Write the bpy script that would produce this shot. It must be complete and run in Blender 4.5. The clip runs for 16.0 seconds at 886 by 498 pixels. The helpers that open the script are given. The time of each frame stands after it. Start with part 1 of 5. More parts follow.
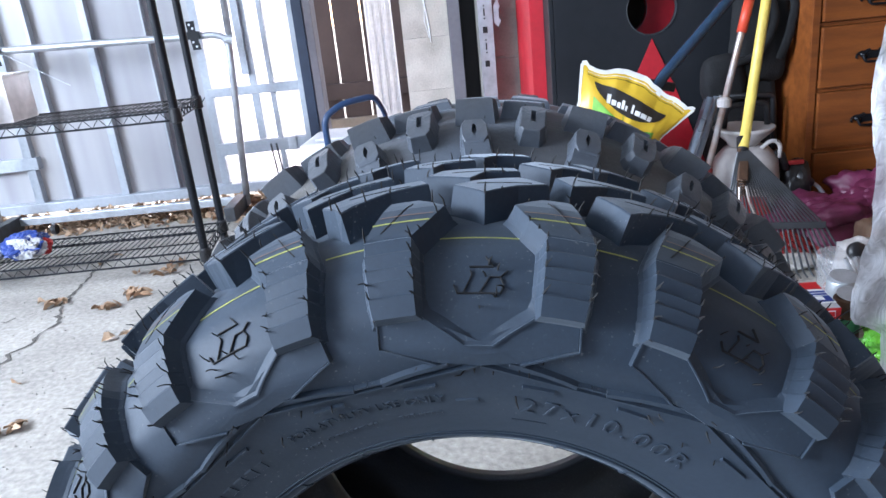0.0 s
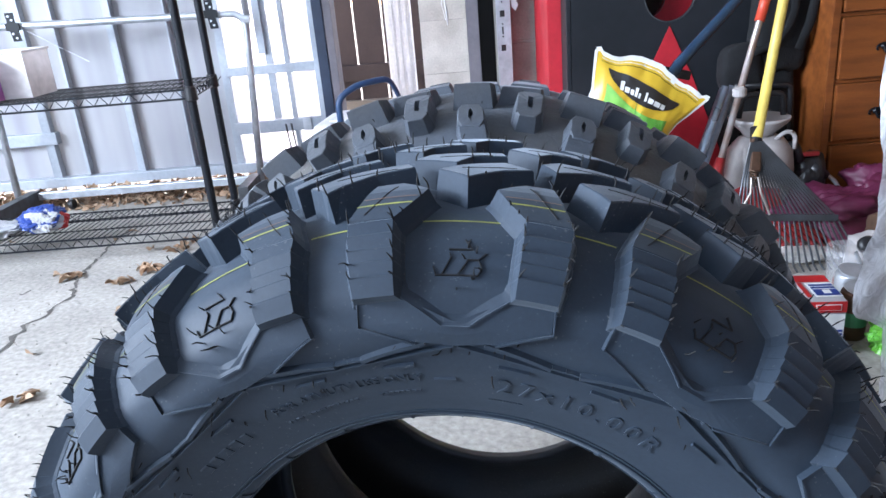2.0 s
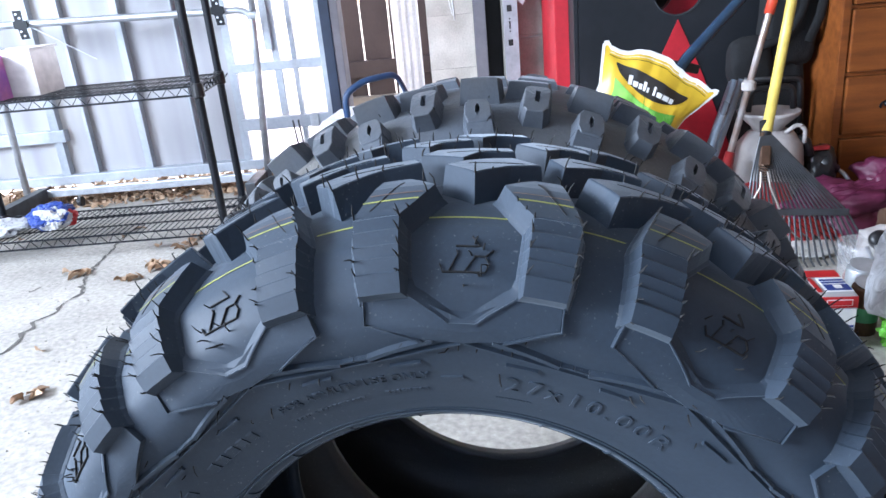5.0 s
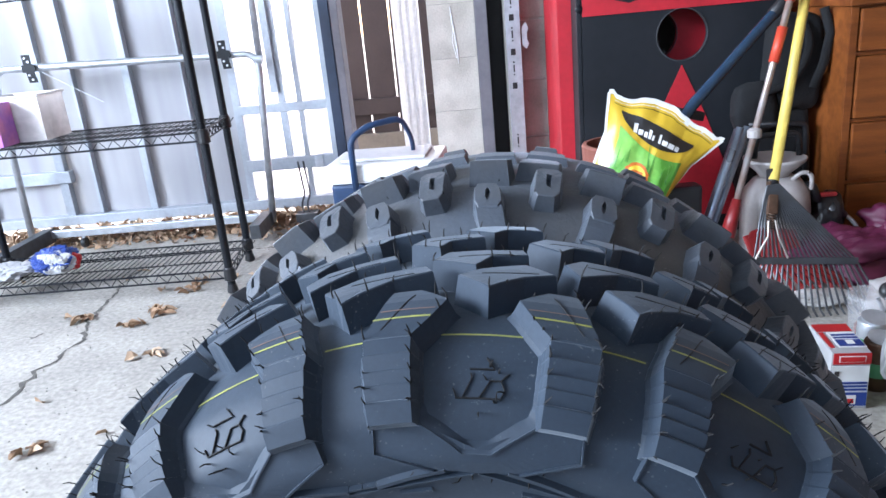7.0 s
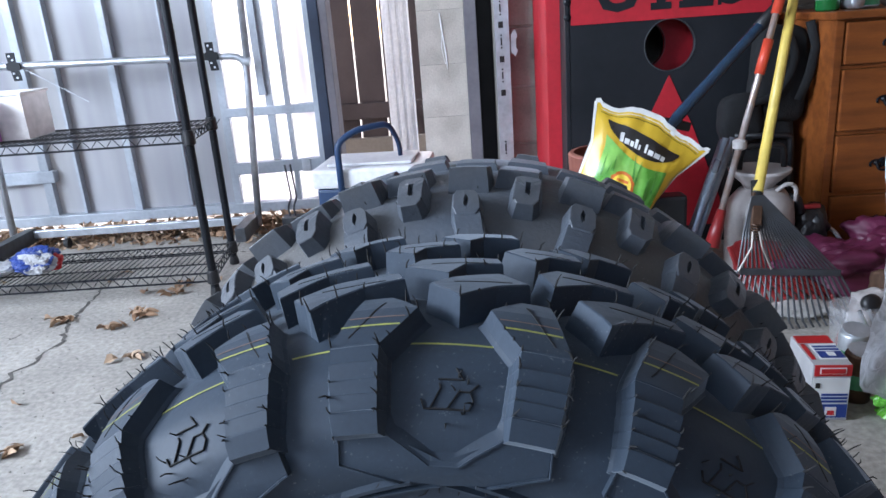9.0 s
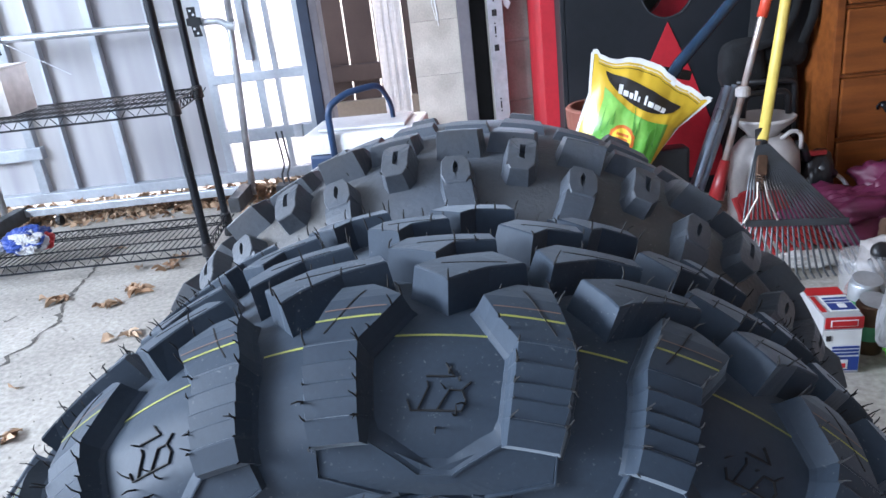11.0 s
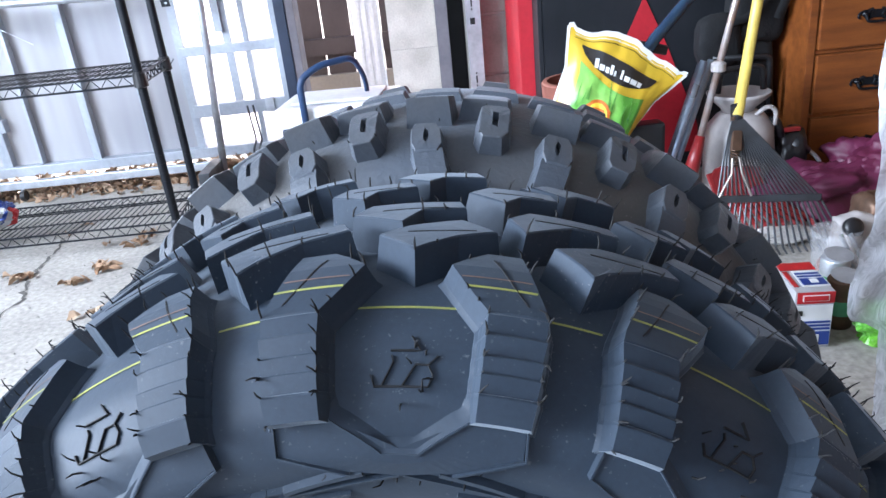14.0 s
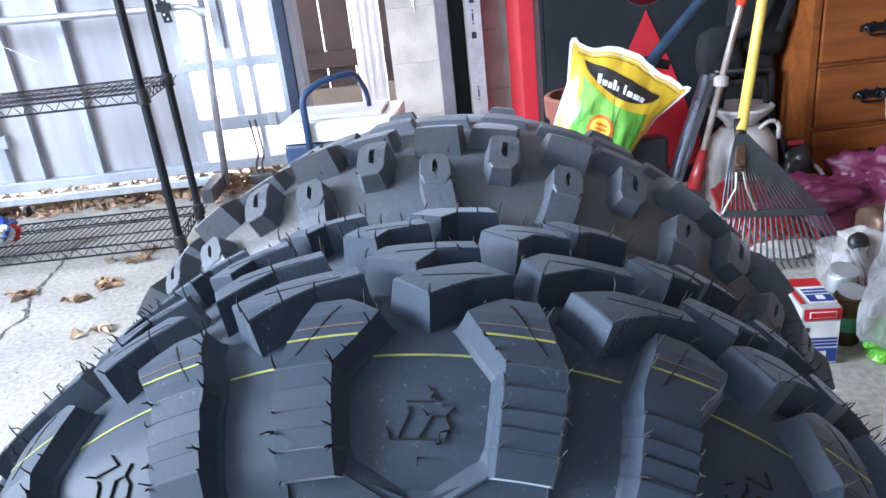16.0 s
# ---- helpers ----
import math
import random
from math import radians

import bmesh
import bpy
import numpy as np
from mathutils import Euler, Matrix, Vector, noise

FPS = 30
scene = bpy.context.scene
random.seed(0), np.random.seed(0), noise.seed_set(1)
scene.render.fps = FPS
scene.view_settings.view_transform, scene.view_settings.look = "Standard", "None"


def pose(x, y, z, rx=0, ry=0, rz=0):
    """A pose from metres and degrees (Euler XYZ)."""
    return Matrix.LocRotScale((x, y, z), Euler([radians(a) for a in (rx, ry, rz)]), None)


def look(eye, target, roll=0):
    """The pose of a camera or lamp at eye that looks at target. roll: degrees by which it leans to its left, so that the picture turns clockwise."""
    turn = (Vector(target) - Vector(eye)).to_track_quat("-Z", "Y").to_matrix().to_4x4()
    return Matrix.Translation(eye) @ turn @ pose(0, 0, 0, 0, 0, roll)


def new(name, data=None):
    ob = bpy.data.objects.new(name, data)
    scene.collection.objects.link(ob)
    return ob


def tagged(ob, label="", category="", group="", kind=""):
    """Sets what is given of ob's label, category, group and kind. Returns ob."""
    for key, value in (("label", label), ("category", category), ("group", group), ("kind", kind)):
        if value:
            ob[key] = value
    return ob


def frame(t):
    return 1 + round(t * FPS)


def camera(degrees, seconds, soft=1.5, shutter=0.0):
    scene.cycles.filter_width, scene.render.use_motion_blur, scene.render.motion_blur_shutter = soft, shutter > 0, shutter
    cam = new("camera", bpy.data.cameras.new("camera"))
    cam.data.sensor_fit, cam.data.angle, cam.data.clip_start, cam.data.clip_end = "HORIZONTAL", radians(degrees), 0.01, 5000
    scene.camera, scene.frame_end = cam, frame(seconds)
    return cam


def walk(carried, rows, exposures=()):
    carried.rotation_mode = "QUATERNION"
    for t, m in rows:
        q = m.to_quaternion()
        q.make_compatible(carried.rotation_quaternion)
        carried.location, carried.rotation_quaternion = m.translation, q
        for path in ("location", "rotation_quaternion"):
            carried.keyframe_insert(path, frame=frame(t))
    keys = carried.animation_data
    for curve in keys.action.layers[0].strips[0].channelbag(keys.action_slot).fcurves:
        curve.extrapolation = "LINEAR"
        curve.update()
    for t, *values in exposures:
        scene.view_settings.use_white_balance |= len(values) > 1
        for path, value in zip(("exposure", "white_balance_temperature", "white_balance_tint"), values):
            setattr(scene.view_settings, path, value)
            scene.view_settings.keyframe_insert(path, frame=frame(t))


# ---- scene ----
cam = camera(63.0, 16.0)
ROWS = [
    (0.0, -0.0029, 0.0034, 0.7381, -1.63, -19.17, 5.57),
    (0.5, 0.0108, 0.0028, 0.7479, -1.16, -19.64, 6.42),
    (1.0, 0.0198, -0.0025, 0.7479, -0.67, -19.40, 5.76),
    (1.5, 0.0167, -0.0030, 0.7470, 0.20, -19.47, 5.37),
    (2.0, 0.0162, -0.0050, 0.7384, 0.07, -20.29, 4.66),
    (2.5, 0.0111, -0.0068, 0.7457, 0.15, -20.13, 4.43),
    (3.0, 0.0125, -0.0049, 0.7451, 0.27, -20.08, 4.66),
    (5.5, 0.0167, 0.0029, 0.7344, 0.56, -20.94, 5.05),
    (6.0, 0.0166, 0.0106, 0.7320, -0.07, -21.30, 5.12),
    (6.5, 0.0183, 0.0150, 0.7314, 0.10, -21.33, 4.95),
    (7.0, 0.0147, 0.0281, 0.7779, 0.81, -18.25, 5.13),
    (7.5, 0.0234, 0.0270, 0.7878, 1.07, -16.51, 4.71),
    (8.0, 0.0232, 0.0316, 0.7841, 1.08, -16.99, 4.48),
    (8.5, 0.0246, 0.0374, 0.7885, 0.45, -17.00, 4.58),
    (9.0, 0.0238, 0.0347, 0.7760, 0.21, -17.84, 4.05),
    (11.5, 0.0325, 0.1001, 0.7686, -0.79, -21.79, 6.64),
    (12.0, 0.0319, 0.1148, 0.7656, -1.18, -22.61, 6.57),
    (12.5, 0.0423, 0.1085, 0.7638, -1.76, -23.21, 6.28),
    (13.0, 0.0403, 0.1028, 0.7661, -2.55, -23.01, 6.14),
    (13.5, 0.0393, 0.0980, 0.7598, -2.50, -23.03, 5.86),
    (14.0, 0.0349, 0.0954, 0.7587, -2.24, -23.02, 5.55),
    (14.5, 0.0350, 0.0977, 0.7563, -2.39, -23.35, 5.43),
    (15.0, 0.0317, 0.1021, 0.7566, -2.40, -23.63, 5.41),
    (15.5, 0.0306, 0.1013, 0.7605, -2.40, -23.39, 5.47),
    (16.0, 0.0304, 0.1063, 0.7724, -2.28, -22.29, 5.85),
]
BASE = 2.5
walk(cam, [(t, pose(x, y, z, 90 + pitch, roll, yaw)) for t, x, y, z, yaw, pitch, roll in ROWS],
     [(t, BASE + stops, 6500, 20) for t, stops in ((0, -0.15), (2.0, -0.1), (3, 0.0), (5.5, 0.1), (6.5, 0.08), (7.0, -0.05), (7.5, -0.62), (9.0, -0.6), (11.5, -0.2), (12.0, -0.2), (12.5, 0.05), (15.5, 0.08), (16.0, 0.16))])

# ---- world and large lights ----
world = bpy.data.worlds.new("World")
scene.world = world
world.use_nodes = True
sky = world.node_tree.nodes.new("ShaderNodeTexSky")
sky.sky_type = "NISHITA"
sky.sun_disc = False
sky.sun_elevation = radians(34)
sky.sun_rotation = radians(-27)
world.node_tree.links.new(sky.outputs[0], world.node_tree.nodes["Background"].inputs[0])
world.node_tree.nodes["Background"].inputs[1].default_value = 0.15

sun = new("sun", bpy.data.lights.new("sun", "SUN"))
sun.data.energy, sun.data.angle, sun.data.color = 5.0, radians(14), (1.0, 0.97, 0.93)
sun.matrix_basis = look((-3.0, 6, 4.6), (0, 0, 0))

# added area lamps in made-up window bands of the unseen west and south walls
for name, eye, target, width, watts in (("west_added_light", (-3.58, -0.25, 1.9), (0, 0.3, 0.6), 2.8, 114), ("south_added_light", (-1.3, -2.68, 1.9), (-0.6, 0.5, 0.6), 3.3, 3)):
    added_lamp = new(name, bpy.data.lights.new(name, "AREA"))
    added_lamp.data.shape, added_lamp.data.size, added_lamp.data.size_y = "RECTANGLE", width, 0.9
    added_lamp.data.energy, added_lamp.data.color = watts, (0.69, 0.86, 1.0)
    added_lamp.matrix_basis = look(eye, target)


# ---- materials ----
def material(name, color, rough=0.6, metal=0.0, second=None, scale=8.0, bump=0.0, bump_scale=60.0, fine=None, rough_vary=0.1, spec=0.5, random=0.0, dust=0.0):
    m = bpy.data.materials.new(name)
    m.use_nodes = True
    nt = m.node_tree
    b = nt.nodes["Principled BSDF"]
    co = nt.nodes.new("ShaderNodeTexCoord")
    big = nt.nodes.new("ShaderNodeTexNoise")
    big.inputs["Scale"].default_value, big.inputs["Detail"].default_value = scale, 6
    small = nt.nodes.new("ShaderNodeTexNoise")
    small.inputs["Scale"].default_value, small.inputs["Detail"].default_value = bump_scale, 5
    for n in (big, small):
        nt.links.new(co.outputs["Object"], n.inputs["Vector"])
    ramp = nt.nodes.new("ShaderNodeValToRGB")
    second = second or tuple(c * 0.75 for c in color)
    ramp.color_ramp.elements[0].position, ramp.color_ramp.elements[1].position = 0.35, 0.68
    ramp.color_ramp.elements[0].color, ramp.color_ramp.elements[1].color = (*color, 1), (*second, 1)
    nt.links.new(big.outputs[0], ramp.inputs[0])
    mix = nt.nodes.new("ShaderNodeMix")
    mix.data_type = "RGBA"
    mix.blend_type = "MULTIPLY"
    mix.inputs[0].default_value = 1.0
    grain = nt.nodes.new("ShaderNodeMapRange")
    grain.inputs[3].default_value, grain.inputs[4].default_value = (0.82, 1.18) if fine is None else fine
    nt.links.new(small.outputs[0], grain.inputs[0])
    nt.links.new(ramp.outputs[0], mix.inputs[6])
    nt.links.new(grain.outputs[0], mix.inputs[7])
    out = mix.outputs[2]
    if random:
        info = nt.nodes.new("ShaderNodeObjectInfo")
        vary = nt.nodes.new("ShaderNodeMapRange")
        vary.inputs[3].default_value, vary.inputs[4].default_value = 1 - random, 1 + random
        nt.links.new(info.outputs["Random"], vary.inputs[0])
        mul = nt.nodes.new("ShaderNodeMix")
        mul.data_type, mul.blend_type = "RGBA", "MULTIPLY"
        mul.inputs[0].default_value = 1.0
        nt.links.new(out, mul.inputs[6])
        nt.links.new(vary.outputs[0], mul.inputs[7])
        out = mul.outputs[2]
    if dust:
        specks = nt.nodes.new("ShaderNodeTexNoise")
        specks.inputs["Scale"].default_value, specks.inputs["Detail"].default_value = 420, 2
        cut = nt.nodes.new("ShaderNodeMapRange")
        cut.inputs[1].default_value, cut.inputs[2].default_value = 0.66, 0.76
        patch = nt.nodes.new("ShaderNodeMapRange")
        patch.inputs[1].default_value, patch.inputs[2].default_value = 0.48, 0.66
        both = nt.nodes.new("ShaderNodeMath")
        both.operation = "MULTIPLY"
        amount = nt.nodes.new("ShaderNodeMath")
        amount.operation = "MULTIPLY"
        amount.inputs[1].default_value = dust
        over = nt.nodes.new("ShaderNodeMix")
        over.data_type = "RGBA"
        over.inputs[7].default_value = (0.33, 0.32, 0.3, 1)
        nt.links.new(co.outputs["Object"], specks.inputs["Vector"])
        nt.links.new(specks.outputs[0], cut.inputs[0])
        nt.links.new(big.outputs[0], patch.inputs[0])
        nt.links.new(cut.outputs[0], both.inputs[0])
        nt.links.new(patch.outputs[0], both.inputs[1])
        nt.links.new(both.outputs[0], amount.inputs[0])
        nt.links.new(amount.outputs[0], over.inputs[0])
        nt.links.new(out, over.inputs[6])
        out = over.outputs[2]
    nt.links.new(out, b.inputs["Base Color"])
    rr = nt.nodes.new("ShaderNodeMapRange")
    rr.inputs[3].default_value, rr.inputs[4].default_value = max(0.03, rough - rough_vary), min(1, rough + rough_vary)
    nt.links.new(big.outputs[0], rr.inputs[0])
    nt.links.new(rr.outputs[0], b.inputs["Roughness"])
    b.inputs["Metallic"].default_value = metal
    b.inputs["Specular IOR Level"].default_value = spec
    if bump:
        bp = nt.nodes.new("ShaderNodeBump")
        bp.inputs["Strength"].default_value, bp.inputs["Distance"].default_value = bump, 0.002
        nt.links.new(small.outputs[0], bp.inputs["Height"])
        nt.links.new(bp.outputs[0], b.inputs["Normal"])
    return m


def sheet_material(name, color, through_share):
    m = bpy.data.materials.new(name)
    m.use_nodes = True
    nt = m.node_tree
    b = nt.nodes["Principled BSDF"]
    b.inputs["Roughness"].default_value = 0.25
    b.inputs["Base Color"].default_value = (*color, 1)
    co = nt.nodes.new("ShaderNodeTexCoord")
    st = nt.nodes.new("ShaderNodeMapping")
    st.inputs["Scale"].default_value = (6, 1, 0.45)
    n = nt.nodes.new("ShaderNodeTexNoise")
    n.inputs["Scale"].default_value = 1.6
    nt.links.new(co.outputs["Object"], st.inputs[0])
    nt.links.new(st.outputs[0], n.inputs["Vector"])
    # upright streaks of reflection and glow put into colour and translucent share
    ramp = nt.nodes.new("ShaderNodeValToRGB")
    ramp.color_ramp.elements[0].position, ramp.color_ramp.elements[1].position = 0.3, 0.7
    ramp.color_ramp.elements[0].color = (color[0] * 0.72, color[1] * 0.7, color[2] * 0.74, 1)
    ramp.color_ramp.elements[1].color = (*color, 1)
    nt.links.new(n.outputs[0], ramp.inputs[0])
    t = nt.nodes.new("ShaderNodeBsdfTranslucent")
    nt.links.new(ramp.outputs[0], t.inputs[0])
    mix = nt.nodes.new("ShaderNodeMixShader")
    share = nt.nodes.new("ShaderNodeMapRange")
    share.inputs[1].default_value, share.inputs[2].default_value = 0.3, 0.7
    share.inputs[3].default_value, share.inputs[4].default_value = through_share * 0.45, min(0.98, through_share * 1.7)
    nt.links.new(n.outputs[0], share.inputs[0])
    nt.links.new(share.outputs[0], mix.inputs[0])
    nt.links.new(ramp.outputs[0], b.inputs["Base Color"])
    nt.links.new(b.outputs[0], mix.inputs[1])
    nt.links.new(t.outputs[0], mix.inputs[2])
    nt.links.new(mix.outputs[0], nt.nodes["Material Output"].inputs[0])
    return m


RUBBER = material("new_rubber", (0.016, 0.027, 0.042), 0.62, second=(0.023, 0.036, 0.053), scale=9, bump=0.05, bump_scale=350, rough_vary=0.1, spec=0.34, dust=0.5)
RUBBER_USED = material("used_rubber", (0.052, 0.063, 0.079), 0.5, second=(0.085, 0.074, 0.061), scale=5, bump=0.3, bump_scale=240, rough_vary=0.18, spec=0.5, dust=0.7)
for rubber, weight in ((RUBBER, 0.3), (RUBBER_USED, 0.14)):
    bloom = rubber.node_tree.nodes["Principled BSDF"]
    bloom.inputs["Sheen Weight"].default_value = weight
    bloom.inputs["Sheen Roughness"].default_value = 0.35
    bloom.inputs["Sheen Tint"].default_value = (0.8, 0.9, 1.0, 1)
# near-black for the painted shade of slits and marks, and for the black hairs
RUBBER_DARK = material("shade_and_hair_rubber", (0.006, 0.006, 0.007), 0.8)
STRIPE = material("yellow_paint_line", (0.36, 0.37, 0.08), 0.6, second=(0.2, 0.21, 0.06), scale=60)
STRIPE_ORANGE = material("orange_paint_line", (0.2, 0.11, 0.075), 0.6, second=(0.1, 0.07, 0.06), scale=60)
CONCRETE = material("concrete_floor", (0.41, 0.382, 0.342), 0.85, second=(0.28, 0.26, 0.232), scale=3.2, bump=0.9, bump_scale=75, fine=(0.4, 1.5))
CRACK = material("crack_dirt", (0.11, 0.1, 0.088), 0.95, scale=40)
BLOCK = material("concrete_block", (0.29, 0.265, 0.24), 0.9, second=(0.18, 0.163, 0.15), scale=6, bump=0.8, bump_scale=120, random=0.08)
MORTAR = material("mortar", (0.36, 0.34, 0.31), 0.9, scale=12, bump=0.5)
PILLAR = material("pillar_block", (0.58, 0.53, 0.47), 0.9, second=(0.42, 0.38, 0.33), scale=9, bump=0.8, bump_scale=140, random=0.05)
MAUVE = material("mauve_trim_paint", (0.16, 0.145, 0.16), 0.55, second=(0.13, 0.12, 0.135), scale=14, bump=0.1)
# black that stands for the shade in gaps and punched holes
BLACK_VOID = material("gap_shade_black", (0.012, 0.011, 0.012), 0.8)
GALV = material("galvanised_steel", (0.58, 0.61, 0.65), 0.4, 0.7, second=(0.42, 0.44, 0.47), scale=18, bump=0.1)
FRAME_GREY = material("grey_door_rib", (0.42, 0.45, 0.49), 0.5, 0.2, second=(0.34, 0.37, 0.41), scale=7)
# left greyed, right whitened: how bright each looks is put into its colour
SHEET_LEFT = sheet_material("greyed_translucent_sheet", (0.46, 0.465, 0.475), 0.14)
SHEET_RIGHT = sheet_material("brightened_thin_sheet", (0.95, 0.95, 0.96), 0.95)
NAVY = material("navy_paint", (0.018, 0.03, 0.06), 0.5, scale=12)
WHITE_PAINT = material("white_paint", (0.86, 0.87, 0.88), 0.5, second=(0.78, 0.79, 0.81), scale=9)
FENCE = material("dark_brown_fence", (0.046, 0.032, 0.031), 0.7, second=(0.03, 0.021, 0.021), scale=4, bump=0.3, random=0.12)
BLACK_METAL = material("black_coated_steel", (0.006, 0.008, 0.012), 0.45, 0.0, scale=20, spec=0.3)
BLACK_PLASTIC = material("black_plastic", (0.014, 0.014, 0.016), 0.4, scale=25, bump=0.1)
BOARD_BLACK = material("black_board_paint", (0.009, 0.011, 0.014), 0.55, second=(0.017, 0.019, 0.023), scale=3.5, bump=0.15, bump_scale=40, spec=0.25)
RED_PAINT = material("red_paint", (0.5, 0.018, 0.03), 0.5, second=(0.38, 0.014, 0.022), scale=6, bump=0.1)
RED_PLASTIC = material("red_plastic", (0.24, 0.016, 0.017), 0.4, second=(0.17, 0.011, 0.012), scale=15)
RED_GRIP = material("red_orange_grip", (0.65, 0.07, 0.03), 0.45, second=(0.52, 0.05, 0.025), scale=15)
YELLOW = material("yellow_handle", (0.7, 0.52, 0.11), 0.42, second=(0.58, 0.42, 0.09), scale=22, bump=0.1)
BLUE_STEEL = material("blue_painted_steel", (0.028, 0.062, 0.115), 0.2, 0.4, second=(0.04, 0.085, 0.145), scale=20)
BLUE_PLASTIC = material("blue_plastic", (0.016, 0.048, 0.12), 0.45, scale=12)
COOLER_WHITE = material("white_plastic", (0.72, 0.72, 0.73), 0.4, second=(0.62, 0.62, 0.64), scale=9)
SPRAYER_WHITE = material("milky_plastic", (0.4, 0.37, 0.36), 0.4, second=(0.32, 0.29, 0.28), scale=9)
TINE = material("worn_tine_steel", (0.09, 0.098, 0.11), 0.45, 0.5, second=(0.06, 0.06, 0.062), scale=30)
BRONZE = material("rusty_bronze", (0.16, 0.09, 0.06), 0.5, 0.6, second=(0.1, 0.06, 0.04), scale=40)
WIRE_PALE = material("pale_wire", (0.36, 0.32, 0.29), 0.45, 0.5, scale=30)
WORN_POLE = material("worn_pole", (0.46, 0.45, 0.46), 0.35, 0.5, second=(0.3, 0.17, 0.11), scale=14)
BLUE_GREY = material("blue_grey_steel", (0.32, 0.38, 0.46), 0.3, 0.55, second=(0.2, 0.25, 0.32), scale=12)
FABRIC = material("black_fabric", (0.004, 0.0045, 0.006), 0.9, second=(0.009, 0.01, 0.011), scale=10, bump=0.7, bump_scale=200)
PURPLE = material("purple_plastic_bag", (0.13, 0.018, 0.052), 0.5, second=(0.1, 0.01, 0.04), scale=11, bump=0.6, bump_scale=22)
TERRA = material("terracotta", (0.2, 0.06, 0.04), 0.75, scale=12, bump=0.2)
BAG_YELLOW = material("yellow_bag_film", (0.7, 0.46, 0.04), 0.3, second=(0.62, 0.38, 0.03), scale=8, bump=0.35, bump_scale=35)
BAG_WHITE = material("white_bag_film", (0.78, 0.77, 0.74), 0.35, scale=8, bump=0.3, bump_scale=35)
BAG_GREEN = material("green_print", (0.1, 0.36, 0.05), 0.3, second=(0.28, 0.58, 0.12), scale=14, bump=0.35, bump_scale=35, fine=(0.7, 1.3))
BAG_LEAF = material("grass_print", (0.05, 0.24, 0.04), 0.3, second=(0.16, 0.45, 0.08), scale=30)
BAG_BAND = material("charcoal_print", (0.03, 0.026, 0.024), 0.3, scale=12)
BAG_SUN = material("sun_print", (0.85, 0.6, 0.06), 0.3, scale=12)
ORANGE_PRINT = material("orange_print", (0.7, 0.17, 0.03), 0.3, scale=12)
PRINT_WHITE = material("white_print", (0.8, 0.8, 0.78), 0.4, scale=30)
CARD_GREY = material("silver_card", (0.42, 0.42, 0.43), 0.4, second=(0.37, 0.37, 0.38), scale=15)
CARD_RED = material("red_card", (0.55, 0.02, 0.025), 0.4, scale=15)
CARD_BLUE = material("blue_card", (0.015, 0.05, 0.25), 0.4, scale=15)
CARD_PINK = material("pink_card", (0.65, 0.2, 0.42), 0.5, second=(0.35, 0.12, 0.5), scale=16)
GREEN_BAG = material("lime_film", (0.2, 0.55, 0.04), 0.3, second=(0.1, 0.4, 0.04), scale=10, bump=0.3)
GREEN_GLASS = material("green_bottle", (0.01, 0.14, 0.035), 0.15, scale=8)
GREEN_CAN = material("green_can", (0.08, 0.38, 0.19), 0.35, scale=10)
LEAF = material("dry_leaf", (0.32, 0.19, 0.11), 0.8, second=(0.44, 0.31, 0.21), scale=5, fine=(0.5, 1.4))
GROUND = material("outside_ground", (0.25, 0.22, 0.18), 0.9, scale=3, bump=0.5)
PLASTER = material("garage_wall_paint", (0.13, 0.125, 0.12), 0.8, second=(0.1, 0.095, 0.09), scale=2.5, bump=0.2)
# brown of the unseen east wall, chosen to throw warm light on the tyres
WARM_BOUNCE = material("warm_bounce_brown", (0.22, 0.1, 0.04), 0.6, second=(0.12, 0.06, 0.028), scale=3, bump=0.1)
# grey of the unseen ceiling, set by how much light it should bounce down
CEILING = material("ceiling_bounce_grey", (0.5, 0.5, 0.5), 0.8, scale=2.5, bump=0.2)


def wood_material(name, color, second):
    m = material(name, color, 0.38, second=second, scale=5, bump=0.12, bump_scale=90)
    nt = m.node_tree
    co = next(n for n in nt.nodes if n.type == "TEX_COORD")
    mp = nt.nodes.new("ShaderNodeMapping")
    mp.inputs["Scale"].default_value = (1.2, 8, 9)
    nt.links.new(co.outputs["Object"], mp.inputs[0])
    for n in nt.nodes:
        if n.type == "TEX_NOISE":
            nt.links.new(mp.outputs[0], n.inputs["Vector"])
    return m


WOOD = wood_material("varnished_pine", (0.29, 0.085, 0.02), (0.18, 0.05, 0.013))


